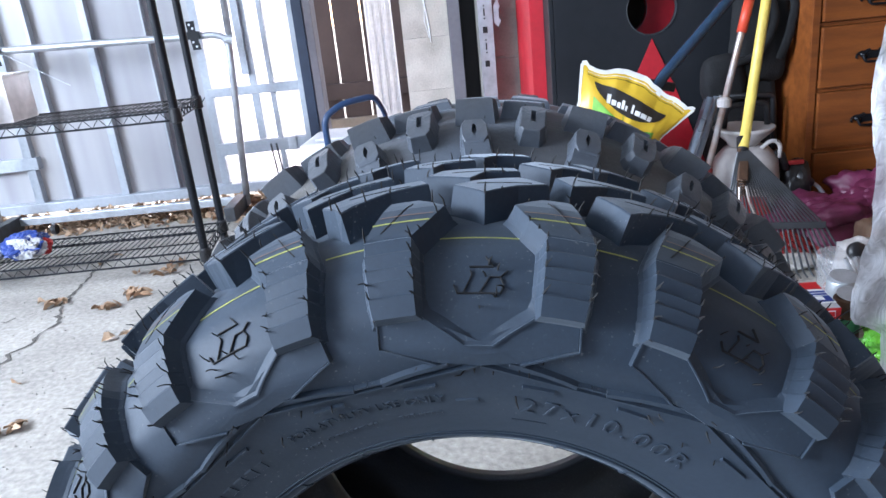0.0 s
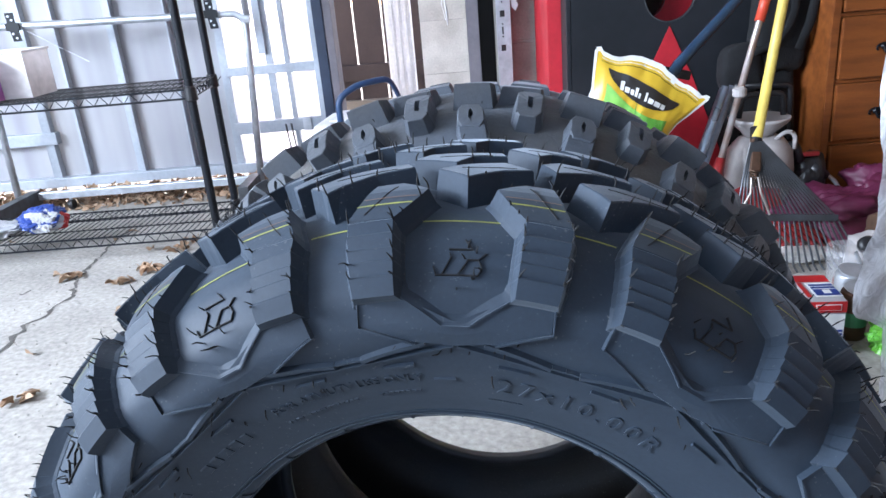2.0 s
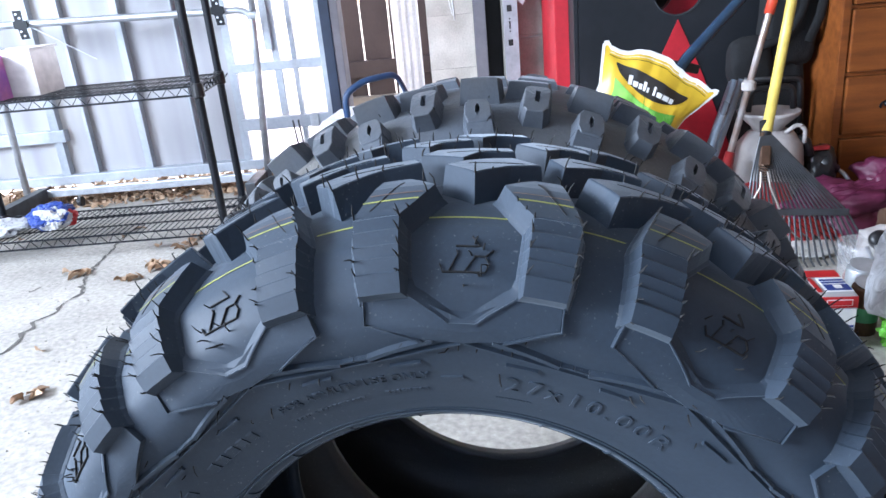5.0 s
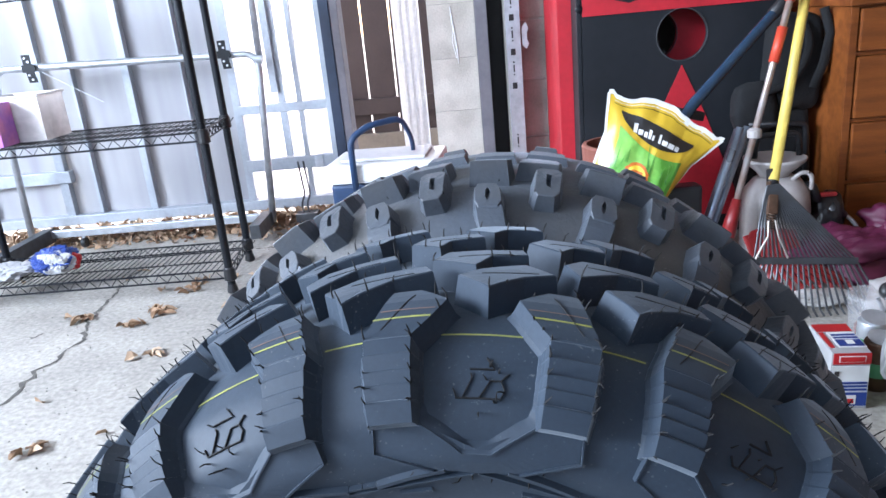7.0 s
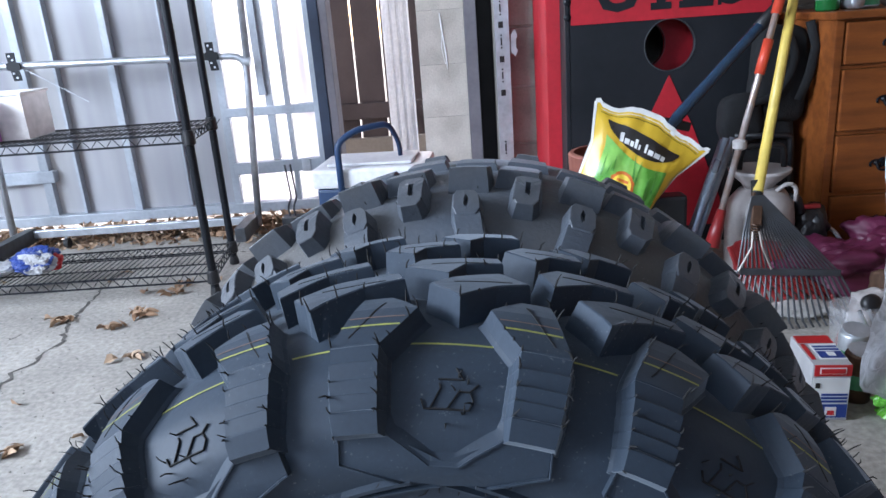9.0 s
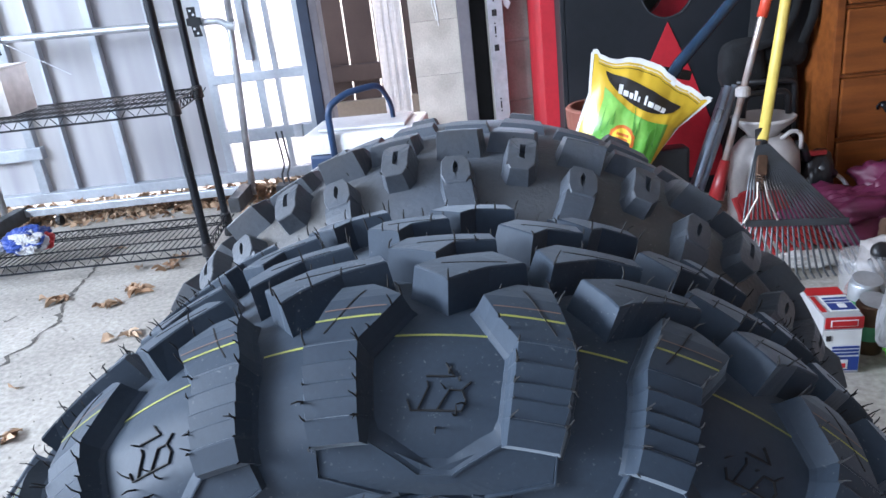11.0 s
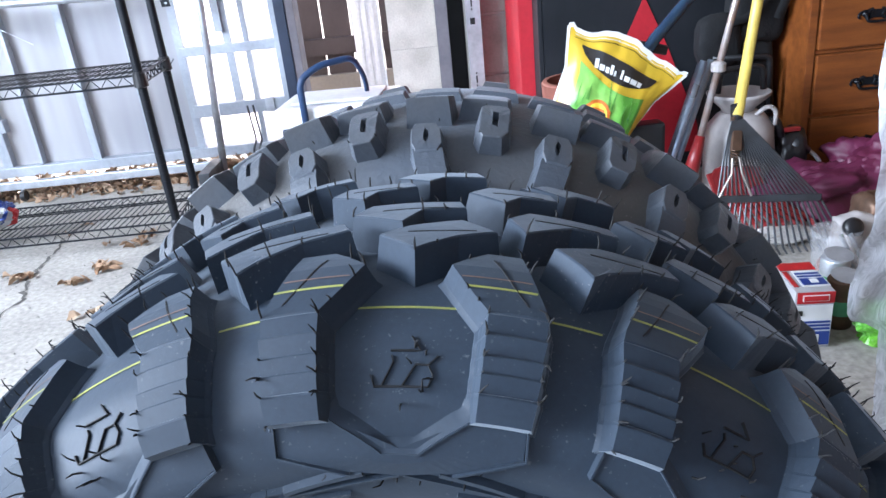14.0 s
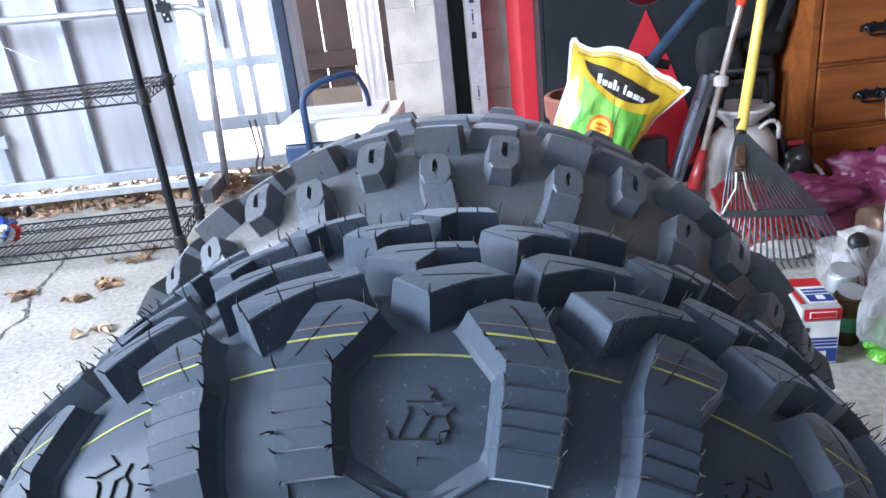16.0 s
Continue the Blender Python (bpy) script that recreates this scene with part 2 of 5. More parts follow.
def clear_material(name, tint, rough, alpha, scale=22, vary=0.2):
    m = bpy.data.materials.new(name)
    m.use_nodes = True
    nt = m.node_tree
    b = nt.nodes["Principled BSDF"]
    b.inputs["Base Color"].default_value = (*tint, 1)
    b.inputs["Roughness"].default_value = rough
    clear = nt.nodes.new("ShaderNodeBsdfTransparent")
    mix = nt.nodes.new("ShaderNodeMixShader")
    noise_tex = nt.nodes.new("ShaderNodeTexNoise")
    noise_tex.inputs["Scale"].default_value, noise_tex.inputs["Detail"].default_value = scale, 5
    mr = nt.nodes.new("ShaderNodeMapRange")
    mr.inputs[1].default_value, mr.inputs[2].default_value = 0.3, 0.7
    mr.inputs[3].default_value, mr.inputs[4].default_value = alpha - vary, min(1, alpha + vary)
    nt.links.new(noise_tex.outputs[0], mr.inputs[0])
    nt.links.new(mr.outputs[0], mix.inputs[0])
    nt.links.new(clear.outputs[0], mix.inputs[1])
    nt.links.new(b.outputs[0], mix.inputs[2])
    nt.links.new(mix.outputs[0], nt.nodes["Material Output"].inputs[0])
    bp = nt.nodes.new("ShaderNodeBump")
    bp.inputs["Strength"].default_value, bp.inputs["Distance"].default_value = 0.6, 0.004
    nt.links.new(noise_tex.outputs[0], bp.inputs["Height"])
    nt.links.new(bp.outputs[0], b.inputs["Normal"])
    return m


PLASTIC_WRAP = clear_material("clear_plastic_wrap", (0.82, 0.83, 0.86), 0.25, 0.76, 30, 0.22)
CLEAR_TUB = clear_material("clear_tub", (0.6, 0.6, 0.62), 0.2, 0.28, 3, 0.08)
MILKY_TUB = clear_material("milky_tub", (0.86, 0.82, 0.8), 0.3, 0.7, 4, 0.1)


# ---- building helpers ----
def part(name, bm, mat, parent=None, label="", smooth=False):
    me = bpy.data.meshes.new(name)
    bm.normal_update()
    bm.to_mesh(me)
    bm.free()
    me.materials.append(mat)
    if smooth:
        for p in me.polygons:
            p.use_smooth = True
    ob = new(name, me)
    if parent:
        ob.parent = parent
        top = parent
        m = Matrix()
        while top:
            m = top.matrix_basis @ m if top.parent is None else top.matrix_parent_inverse @ top.matrix_basis @ m
            top = top.parent
        ob.matrix_parent_inverse = m.inverted()
    if label:
        ob["label"] = label
    return ob


def thing(name, label, category, base=(0, 0, 0), group=""):
    ob = new(name)
    ob.empty_display_size = 0.05
    ob.matrix_basis = Matrix.Translation(base)
    return tagged(ob, label, category, group)


def structure(ob, label, category):
    return tagged(ob, label, category, kind="structure")


def box(x0, x1, y0, y1, z0, z1, bevel=0.0, bm=None, turn=None):
    own = bmesh.new()
    bmesh.ops.create_cube(own, size=1, matrix=Matrix.LocRotScale(((x0 + x1) / 2, (y0 + y1) / 2, (z0 + z1) / 2), None, (x1 - x0, y1 - y0, z1 - z0)))
    if bevel:
        bmesh.ops.bevel(own, geom=own.edges[:], offset=bevel, segments=2, affect="EDGES", profile=0.6)
    if turn is not None:
        bmesh.ops.transform(own, matrix=turn, verts=own.verts)
    return join(bm, own)


def join(bm, own):
    if bm is None:
        return own
    me = bpy.data.meshes.new("tmp")
    own.to_mesh(me)
    own.free()
    bm.from_mesh(me)
    bpy.data.meshes.remove(me)
    return bm


def tube(points, radius, bm=None, n=10, caps=True, flat=1.0):
    """A round bar along points; radius may be one number or one for each point."""
    own = bm or bmesh.new()
    pts = [Vector(p) for p in points]
    rad = radius if isinstance(radius, (list, tuple)) else [radius] * len(pts)
    rings = []
    side = None
    for i, p in enumerate(pts):
        d = (pts[min(i + 1, len(pts) - 1)] - pts[max(i - 1, 0)]).normalized()
        if side is None:
            side = d.cross(Vector((0, 1, 0)) if abs(d.y) < 0.9 else Vector((1, 0, 0))).normalized()
        side = (side - d * side.dot(d)).normalized()
        up = d.cross(side)
        rings.append([own.verts.new(p + rad[i] * (side * math.cos(6.28319 * k / n) + up * flat * math.sin(6.28319 * k / n))) for k in range(n)])
    for a, b in zip(rings, rings[1:]):
        for k in range(n):
            own.faces.new((a[k], a[(k + 1) % n], b[(k + 1) % n], b[k]))
    if caps:
        own.faces.new(rings[0][::-1])
        own.faces.new(rings[-1])
    return own


def bend(points, radius, steps=6):
    """Rounds the corners of a path."""
    pts = [Vector(p) for p in points]
    out = [pts[0]]
    for a, b, c in zip(pts, pts[1:], pts[2:]):
        p, q = b + (a - b).normalized() * radius, b + (c - b).normalized() * radius
        for k in range(steps + 1):
            t = k / steps
            out.append((1 - t) ** 2 * p + 2 * t * (1 - t) * b + t * t * q)
    return out + [pts[-1]]


def turned(profile, centre, n=28, bm=None, tilt=None):
    """A round body from (radius, height) pairs."""
    own = bmesh.new()
    rings = [[own.verts.new((r * math.cos(6.28319 * k / n), r * math.sin(6.28319 * k / n), z)) for k in range(n)] for r, z in profile]
    for a, b in zip(rings, rings[1:]):
        for k in range(n):
            own.faces.new((a[k], a[(k + 1) % n], b[(k + 1) % n], b[k]))
    own.faces.new(rings[0][::-1])
    own.faces.new(rings[-1])
    m = Matrix.Translation(centre) @ (tilt or Matrix())
    bmesh.ops.transform(own, matrix=m, verts=own.verts)
    return join(bm, own)


def plate(outline, y, depth, bm=None):
    """A flat piece in the xz plane with thickness along y."""
    own = bm or bmesh.new()
    front = [own.verts.new((x, y, z)) for x, z in outline]
    back = [own.verts.new((x, y + depth, z)) for x, z in outline]
    own.faces.new(front)
    own.faces.new(back[::-1])
    for k in range(len(front)):
        j = (k + 1) % len(front)
        own.faces.new((front[j], front[k], back[k], back[j]))
    bmesh.ops.recalc_face_normals(own, faces=own.faces[:])
    return own


def letters(text, size, extrude=0.001, bold=0.0, spacing=1.0):
    """Letters as a bmesh in the xy plane, from the built-in font."""
    cu = bpy.data.curves.new("letters", "FONT")
    cu.body, cu.size, cu.extrude, cu.offset, cu.space_character = text, size, extrude, bold, spacing
    cu.resolution_u = 2
    ob = bpy.data.objects.new("letters", cu)
    me = ob.to_mesh()
    bm = bmesh.new()
    bm.from_mesh(me)
    ob.to_mesh_clear()
    bpy.data.objects.remove(ob)
    bpy.data.curves.remove(cu)
    return bm


# ---- the setting ----
floor = structure(part("floor", box(-3.7, 2.7, -2.7, 3.02, -0.12, 0)
                       , CONCRETE), "worn grey concrete garage floor with cracks and grit", "floor")
ground = structure(part("ground", box(-30, 30, -30, 40, -0.3, -0.125), GROUND), "bare ground outside the garage", "ground")


def crack(path, width, seed):
    rng = random.Random(seed)
    bm = bmesh.new()
    pts = []
    for (x0, y0), (x1, y1) in zip(path, path[1:]):
        steps = max(3, int(math.hypot(x1 - x0, y1 - y0) / 0.018))
        for k in range(steps):
            t = k / steps
            pts.append((x0 + (x1 - x0) * t + rng.gauss(0, 0.006), y0 + (y1 - y0) * t + rng.gauss(0, 0.006)))
    row = []
    for i, (x, y) in enumerate(pts):
        w = width * rng.uniform(0.3, 1.5)
        row.append((bm.verts.new((x - w, y - w * 0.3, 0.0012)), bm.verts.new((x + w, y + w * 0.3, 0.0012))))
    for a, b in zip(row, row[1:]):
        bm.faces.new((a[0], a[1], b[1], b[0]))
    bmesh.ops.recalc_face_normals(bm, faces=bm.faces[:])
    return part("crack", bm, CRACK, floor, "dirt-filled crack in the concrete")


crack([(-1.17, 2.42), (-1.178, 2.3), (-1.152, 2.146), (-1.145, 1.99), (-1.085, 1.84), (-1.102, 1.728), (-1.112, 1.667), (-1.103, 1.55), (-1.16, 1.3)], 0.0062, 1)
crack([(-1.145, 1.98), (-1.25, 1.9), (-1.4, 1.84)], 0.002, 2)
crack([(-1.6, 2.62), (-1.17, 2.6), (-0.7, 2.57), (-0.3, 2.55)], 0.0045, 3)

# unseen walls, with made-up openings where the added lamps sit
bm = box(-3.7, -3.6, 1.25, 3.1, -0.12, 2.5)
box(-3.7, -3.6, -2.7, -1.75, -0.12, 2.5, bm=bm)
box(-3.7, -3.6, -1.75, 1.25, 2.38, 2.5, bm=bm)
box(-3.7, -3.6, -1.75, 1.25, -0.12, 1.42, bm=bm)
wall_west = structure(part("wall_west", bm, PLASTER), "unseen garage wall with an added opening for light", "wall")
# unseen side wall, added to bounce warm light from the right
wall_east = structure(part("wall_east", box(2.6, 2.7, -2.6, 3.1, -0.12, 2.5), WARM_BOUNCE), "unseen brown side wall added for warm bounce", "wall")
bm = box(-3.7, -3.05, -2.8, -2.7, -0.12, 2.5)
box(0.45, 2.7, -2.8, -2.7, -0.12, 2.5, bm=bm)
box(-3.05, 0.45, -2.8, -2.7, 2.38, 2.5, bm=bm)
box(-3.05, 0.45, -2.8, -2.7, -0.12, 1.42, bm=bm)
wall_south = structure(part("wall_south", bm, PLASTER), "unseen garage wall with an added opening for light", "wall")
ceiling = structure(part("ceiling", box(-3.7, 2.7, -2.8, 3.1, 2.5, 2.6), CEILING), "unseen garage ceiling, its grey set for bounced light", "ceiling")

# wall of concrete blocks behind the leaning boards
wall_north = structure(part("wall_north", box(0.2, 2.6, 2.84, 3.02, -0.12, 2.5), MORTAR), "unpainted concrete block wall with grey mortar", "wall")
lintel = structure(part("lintel", box(-3.6, 0.14, 2.9, 3.02, 2.2, 2.5), PLASTER), "painted beam over the garage door", "wall")

# pillar beside the door, built of blocks
pillar = structure(part("pillar", box(-0.086, 0.0885, 2.9025, 3.02, -0.12, 2.5), MORTAR), "pale concrete block door pillar with a chalk drip", "wall")
door_trim = structure(part("trim", box(0.0915, 0.137, 2.885, 3.02, 0, 2.5, 0.003), MAUVE), "mauve painted wooden door trim", "trim")
# black strip filling the gap, its depth of shade put into colour
dark_gap = structure(part("trim", box(0.1375, 0.1995, 2.97, 3.02, 0, 2.5), BLACK_VOID), "black strip for the shade in the gap beside the door trim", "trim")
bm = tube([(-0.0, 2.898, 0.79), (0.004, 2.897, 0.74), (0.01, 2.897, 0.69), (0.016, 2.897, 0.63), (0.018, 2.897, 0.58)], [0.002, 0.003, 0.002, 0.003, 0.001], n=6)
tube([(0.006, 2.898, 0.72), (0.0, 2.897, 0.66), (0.012, 2.897, 0.6)], 0.0012, bm, n=6)
part("paint_drip", bm, WHITE_PAINT, pillar, "pale paint drip")

# ---- garage door with translucent sheets ----
door = structure(thing("door_1", "closed garage door of translucent white sheets on grey ribs", "garage door", (-1.5, 2.97, 0)), "closed garage door of translucent white sheets on grey ribs", "garage door")
part("sheet", box(-3.4, -0.885, 2.985, 2.989, 0.07, 2.2), SHEET_LEFT, door, "milky ribbed sheet with dull reflections painted in as streaks")
part("sheet", box(-0.885, -0.515, 2.985, 2.989, 0.07, 2.2), SHEET_RIGHT, door, "thin white sheet, its brightness put into the colour")
for x, w, z0 in ((-2.3, 0.03, 0.09), (-2.0, 0.018, 0.09), (-1.662, 0.036, 0.09), (-1.527, 0.012, 0.1), (-1.303, 0.03, 0.09), (-1.08, 0.008, 0.1), (-0.884, 0.032, 0.09), (-0.70, 0.03, 0.27), (-0.63, 0.02, 0.09)):
    part("rib", box(x - w / 2, x + w / 2, 2.95, 2.984, z0, 2.2, 0.002), FRAME_GREY, door)
part("rib", box(-0.735, -0.705, 2.935, 2.949, 0.53, 2.2, 0.002), FRAME_GREY, door)
part("bottom_rail", box(-3.4, -0.523, 2.935, 2.984, 0.058, 0.098, 0.003), FRAME_GREY, door)
for z, h, x0, x1 in ((0.468, 0.036, -0.885, -0.523), (0.241, 0.05, -0.885, -0.523), (0.262, 0.05, -3.4, -1.625)):
    part("rail", box(x0, x1, 2.945, 2.983, z - h / 2, z + h / 2, 0.003), FRAME_GREY, door)
part("edge_stile", box(-0.522, -0.498, 2.93, 2.984, 0.058, 2.2, 0.003), FRAME_GREY, door)
part("hinge_plate", box(-0.60, -0.565, 2.938, 2.9445, 0.215, 0.27, 0.002), GALV, door, "small bolted steel plate")
door_jamb = structure(part("trim", box(-0.497, -0.458, 2.9, 3.02, 0, 2.2, 0.002), NAVY), "dark navy door jamb edge", "trim")
door_jamb_face = structure(part("trim", box(-0.4575, -0.425, 2.905, 3.02, 0, 2.2, 0.003), MAUVE), "dull mauve door jamb strip", "trim")

# ---- outside the gap ----
# unseen board, added to keep light out of the gap's upper part
gap_light_block = structure(part("trim", box(-0.4245, -0.0865, 2.95, 3.02, 1.2, 2.199), PLASTER), "unseen board added to block light at the top of the gap", "trim")
fence = thing("fence", "dark brown board fence with bright gaps outside", "fence", (-0.4, 4.5, 0))
# leftmost boards are unseen, added to block the sun from the door gap
for k in range(-4, 4):
    x = -0.455 + k * 0.1695
    part("board", box(x - 0.079, x + 0.079, 4.5, 4.52, 0.0 if k % 2 else 0.02, 2.3, 0.002), FENCE, fence)
part("cross_rail", box(-1.21, 0.13, 4.46, 4.498, 0.215, 0.31, 0.003), FENCE, fence)
part("cross_rail", box(-1.21, 0.13, 4.521, 4.56, 1.6, 1.7, 0.003), FENCE, fence)
part("gravel_board", box(-1.21, 0.13, 4.45, 4.499, -0.13, 0.1, 0.003), GROUND, fence, "weathered board at the fence's foot")
white_post = thing("post", "white ribbed vinyl post outside the door gap", "post", (-0.2, 3.4, -0.12))
shaft = part("shaft", box(-0.262, -0.145, 3.4, 3.5, -0.13, 2.3, 0.006), WHITE_PAINT, white_post)
for x in (-0.235, -0.205, -0.172):
    part("flute", box(x - 0.009, x + 0.009, 3.394, 3.3995, -0.13, 2.3, 0.002), WHITE_PAINT, white_post)

# ---- door track ----
track = structure(thing("door_track", "galvanised steel door track with punched holes", "door track", (0.22, 2.75, 0)), "galvanised steel door track with punched holes", "door track")
bm = box(0.197, 0.247, 2.748, 2.751, 0, 2.3)
box(0.197, 0.2, 2.7515, 2.79, 0, 2.3, bm=bm)
box(0.244, 0.247, 2.7515, 2.84, 0, 2.3, bm=bm)
part("channel", bm, GALV, track)
# holes as black pieces laid on the uncut channel, shade put into colour
for z in (0.733, 0.613, 0.853, 0.493):
    part("slot", box(0.209, 0.226, 2.7455, 2.7475, z - 0.011, z + 0.011), BLACK_VOID, track, "black plate for the shade in a square punched hole")
for z in (0.79, 0.675, 0.555, 0.29):
    bm = box(0.215, 0.220, 2.7455, 2.7475, z - 0.013, z + 0.013)
    for dz in (-0.022, 0.022):
        turned([(0.003, 0), (0.003, 0.002)], (0.2175, 2.7475, z + dz), 10, bm, Matrix.Rotation(radians(90), 4, "X"))
    part("slot", bm, BLACK_VOID, track, "black slot and two dots for the shade in punched holes")
bm = plate([(0.252, 0.695), (0.266, 0.715), (0.276, 0.69), (0.270, 0.68), (0.270, 0.65), (0.277, 0.64), (0.266, 0.62), (0.252, 0.635)], 2.742, 0.004)
part("bracket", bm, GALV, track, "pale steel bracket")

# ---- tyres ----
def tyre_profile(half):
    """Cross-section from the near bead to the far bead: distance along it, place and outward normal."""
    h0 = half[-1][0]
    pts = list(half) + [(2 * h0 - h, r) for h, r in half[-2::-1]]
    pts = np.array(pts)
    d = np.r_[0, np.cumsum(np.hypot(*np.diff(pts, axis=0).T))]
    s = np.linspace(0, d[-1], 480)
    h, r = np.interp(s, d, pts[:, 0]), np.interp(s, d, pts[:, 1])
    kernel = np.hanning(21)
    kernel /= kernel.sum()
    for _ in range(1):
        hs, rs = (np.convolve(np.pad(v, 10, mode="reflect", reflect_type="odd"), kernel, "valid") for v in (h, r))
        h, r = hs, rs
    th, tr = np.gradient(h, s), np.gradient(r, s)
    n = np.hypot(th, tr)
    return s, h, r, -tr / n, th / n


def on_tyre(pf, a, mm, off):
    """Local point at a degrees from the top, mm millimetres along the section, off metres proud."""
    s, h, r, nh, nr = pf
    x = mm / 1000
    rr = np.interp(x, s, r) + off * np.interp(x, s, nr)
    hh = np.interp(x, s, h) + off * np.interp(x, s, nh)
    return Vector((rr * math.sin(radians(a)), hh, rr * math.cos(radians(a))))


def carcass(pf, inner=0.009, n=200, rows=90):
    bm = bmesh.new()
    s = pf[0]
    pick = [1000 * s[-1] * k / rows for k in range(rows + 1)]
    loops = [[on_tyre(pf, 360 * k / n, mm, 0) for k in range(n)] for mm in pick]
    loops += [[on_tyre(pf, 360 * k / n, mm, -inner) for k in range(n)] for mm in pick[::-3]]
    rings = [[bm.verts.new(p) for p in l] for l in loops]
    for a, b in zip(rings, rings[1:] + rings[:1]):
        for k in range(n):
            bm.faces.new((a[k], a[(k + 1) % n], b[(k + 1) % n], b[k]))
    bmesh.ops.recalc_face_normals(bm, faces=bm.faces[:])
    return bm


def refine(poly, step=7.0):
    out = []
    for (a0, s0), (a1, s1) in zip(poly, poly[1:] + poly[:1]):
        k = max(1, int(math.hypot((a1 - a0) * 5.2, s1 - s0) / step))
        out += [(a0 + (a1 - a0) * i / k, s0 + (s1 - s0) * i / k) for i in range(k)]
    return out


def grow(poly, mm):
    """Moves an outline outwards by mm along its edge normals."""
    n = len(poly)
    area = sum(poly[k][0] * poly[(k + 1) % n][1] - poly[(k + 1) % n][0] * poly[k][1] for k in range(n))
    sign = 1 if area > 0 else -1
    out = []
    for k in range(n):
        (a0, s0), (a1, s1), (a2, s2) = poly[k - 1], poly[k], poly[(k + 1) % n]
        e = Vector(((a1 - a0) * 5.2, s1 - s0)).normalized() if (a1 - a0 or s1 - s0) else Vector((0, 0))
        f = Vector(((a2 - a1) * 5.2, s2 - s1)).normalized() if (a2 - a1 or s2 - s1) else Vector((0, 0))
        m = Vector((e.y + f.y, -(e.x + f.x)))
        m = m.normalized() * sign if m.length > 1e-6 else Vector((0, 0))
        lift = mm / max(0.5, abs(m.dot(Vector((e.y, -e.x)))))
        out.append((a1 + m.x * lift / 5.2, s1 + m.y * lift))
    return out


def block(pf, poly, height, draft=2.2, slot=None, foot=0.003, tip=None):
    """A rubber block: outline in (degrees, mm), its height in metres, with sloped sides and a worn edge. height may be a function of (a, s).
    slot: (a, s, half degrees, half mm, depth) of a recess in its top."""
    ht = height if callable(height) else (lambda a, s: height)
    poly = refine(poly)
    bm = bmesh.new()
    n = len(poly)
    top = grow(poly, -0.7)
    mid = poly
    low = grow(poly, draft)
    loops = []
    if slot:
        ca, cs, wa, ws, dp = slot
        ring = []
        for a, s in top:
            dx, dy = (a - ca) * 5.2, s - cs
            k = min(wa * 5.2 / max(abs(dx), 1e-6), ws / max(abs(dy), 1e-6))
            ring.append((ca + dx * k / 5.2 * (0.93 if abs(dx) > 0.1 else 1), cs + dy * k))
        loops.append([bm.verts.new(on_tyre(pf, a, s, ht(a, s) - dp)) for a, s in ring])
        loops.append([bm.verts.new(on_tyre(pf, a, s, ht(a, s))) for a, s in ring])
        bm.faces.new(loops[0])
    loops.append([bm.verts.new(on_tyre(pf, a, s, ht(a, s))) for a, s in top])
    loops.append([bm.verts.new(on_tyre(pf, a, s, ht(a, s) - 0.0008)) for a, s in mid])
    loops.append([bm.verts.new(on_tyre(pf, a, s, -foot)) for a, s in low])
    if not slot:
        ca, cs = sum(p[0] for p in top) / n, sum(p[1] for p in top) / n
        inner = [((a + ca) / 2, (s + cs) / 2) for a, s in top]
        ring = [bm.verts.new(on_tyre(pf, a, s, ht(a, s))) for a, s in inner]
        c = bm.verts.new(on_tyre(pf, ca, cs, ht(ca, cs)))
        for k in range(n):
            bm.faces.new((c, ring[k], ring[(k + 1) % n]))
        loops.insert(0, ring)
    for a, b in zip(loops, loops[1:]):
        for k in range(n):
            bm.faces.new((a[k], a[(k + 1) % n], b[(k + 1) % n], b[k]))
    bmesh.ops.recalc_face_normals(bm, faces=bm.faces[:])
    return bm


def stepped_lug(pf, rows, draft=6.2, foot=0.003, cols=4):
    """A long lug from rows of (mm, left degrees, right degrees, height)."""
    bm = bmesh.new()
    grid = []
    for mm, a0, a1, ht in rows:
        grid.append([(a0 + (a1 - a0) * k / cols, mm, ht) for k in range(cols + 1)])
    verts = [[bm.verts.new(on_tyre(pf, *p)) for p in row] for row in grid]
    for r0, r1 in zip(verts, verts[1:]):
        for k in range(cols):
            bm.faces.new((r0[k], r0[k + 1], r1[k + 1], r1[k]))
    edge = [(0, k) for k in range(cols + 1)] + [(i, cols) for i in range(1, len(grid))]
    edge += [(len(grid) - 1, k) for k in range(cols - 1, -1, -1)] + [(i, 0) for i in range(len(grid) - 2, 0, -1)]
    outline = [grid[i][k][:2] for i, k in edge]
    tops = [grid[i][k][2] for i, k in edge]
    loops = [[verts[i][k] for i, k in edge]]
    # steep wall that runs out into a hollow fillet
    for out, share in ((0.3, 0.5), (0.5, 0.22), (0.75, 0.06), (1.0, None)):
        loops.append([bm.verts.new(on_tyre(pf, a, s, -foot if share is None else h * share)) for (a, s), h in zip(grow(outline, draft * out), tops)])
    m = len(edge)
    for l0, l1 in zip(loops, loops[1:]):
        for k in range(m):
            bm.faces.new((l0[k], l0[(k + 1) % m], l1[(k + 1) % m], l1[k]))
    bmesh.ops.recalc_face_normals(bm, faces=bm.faces[:])
    return bm


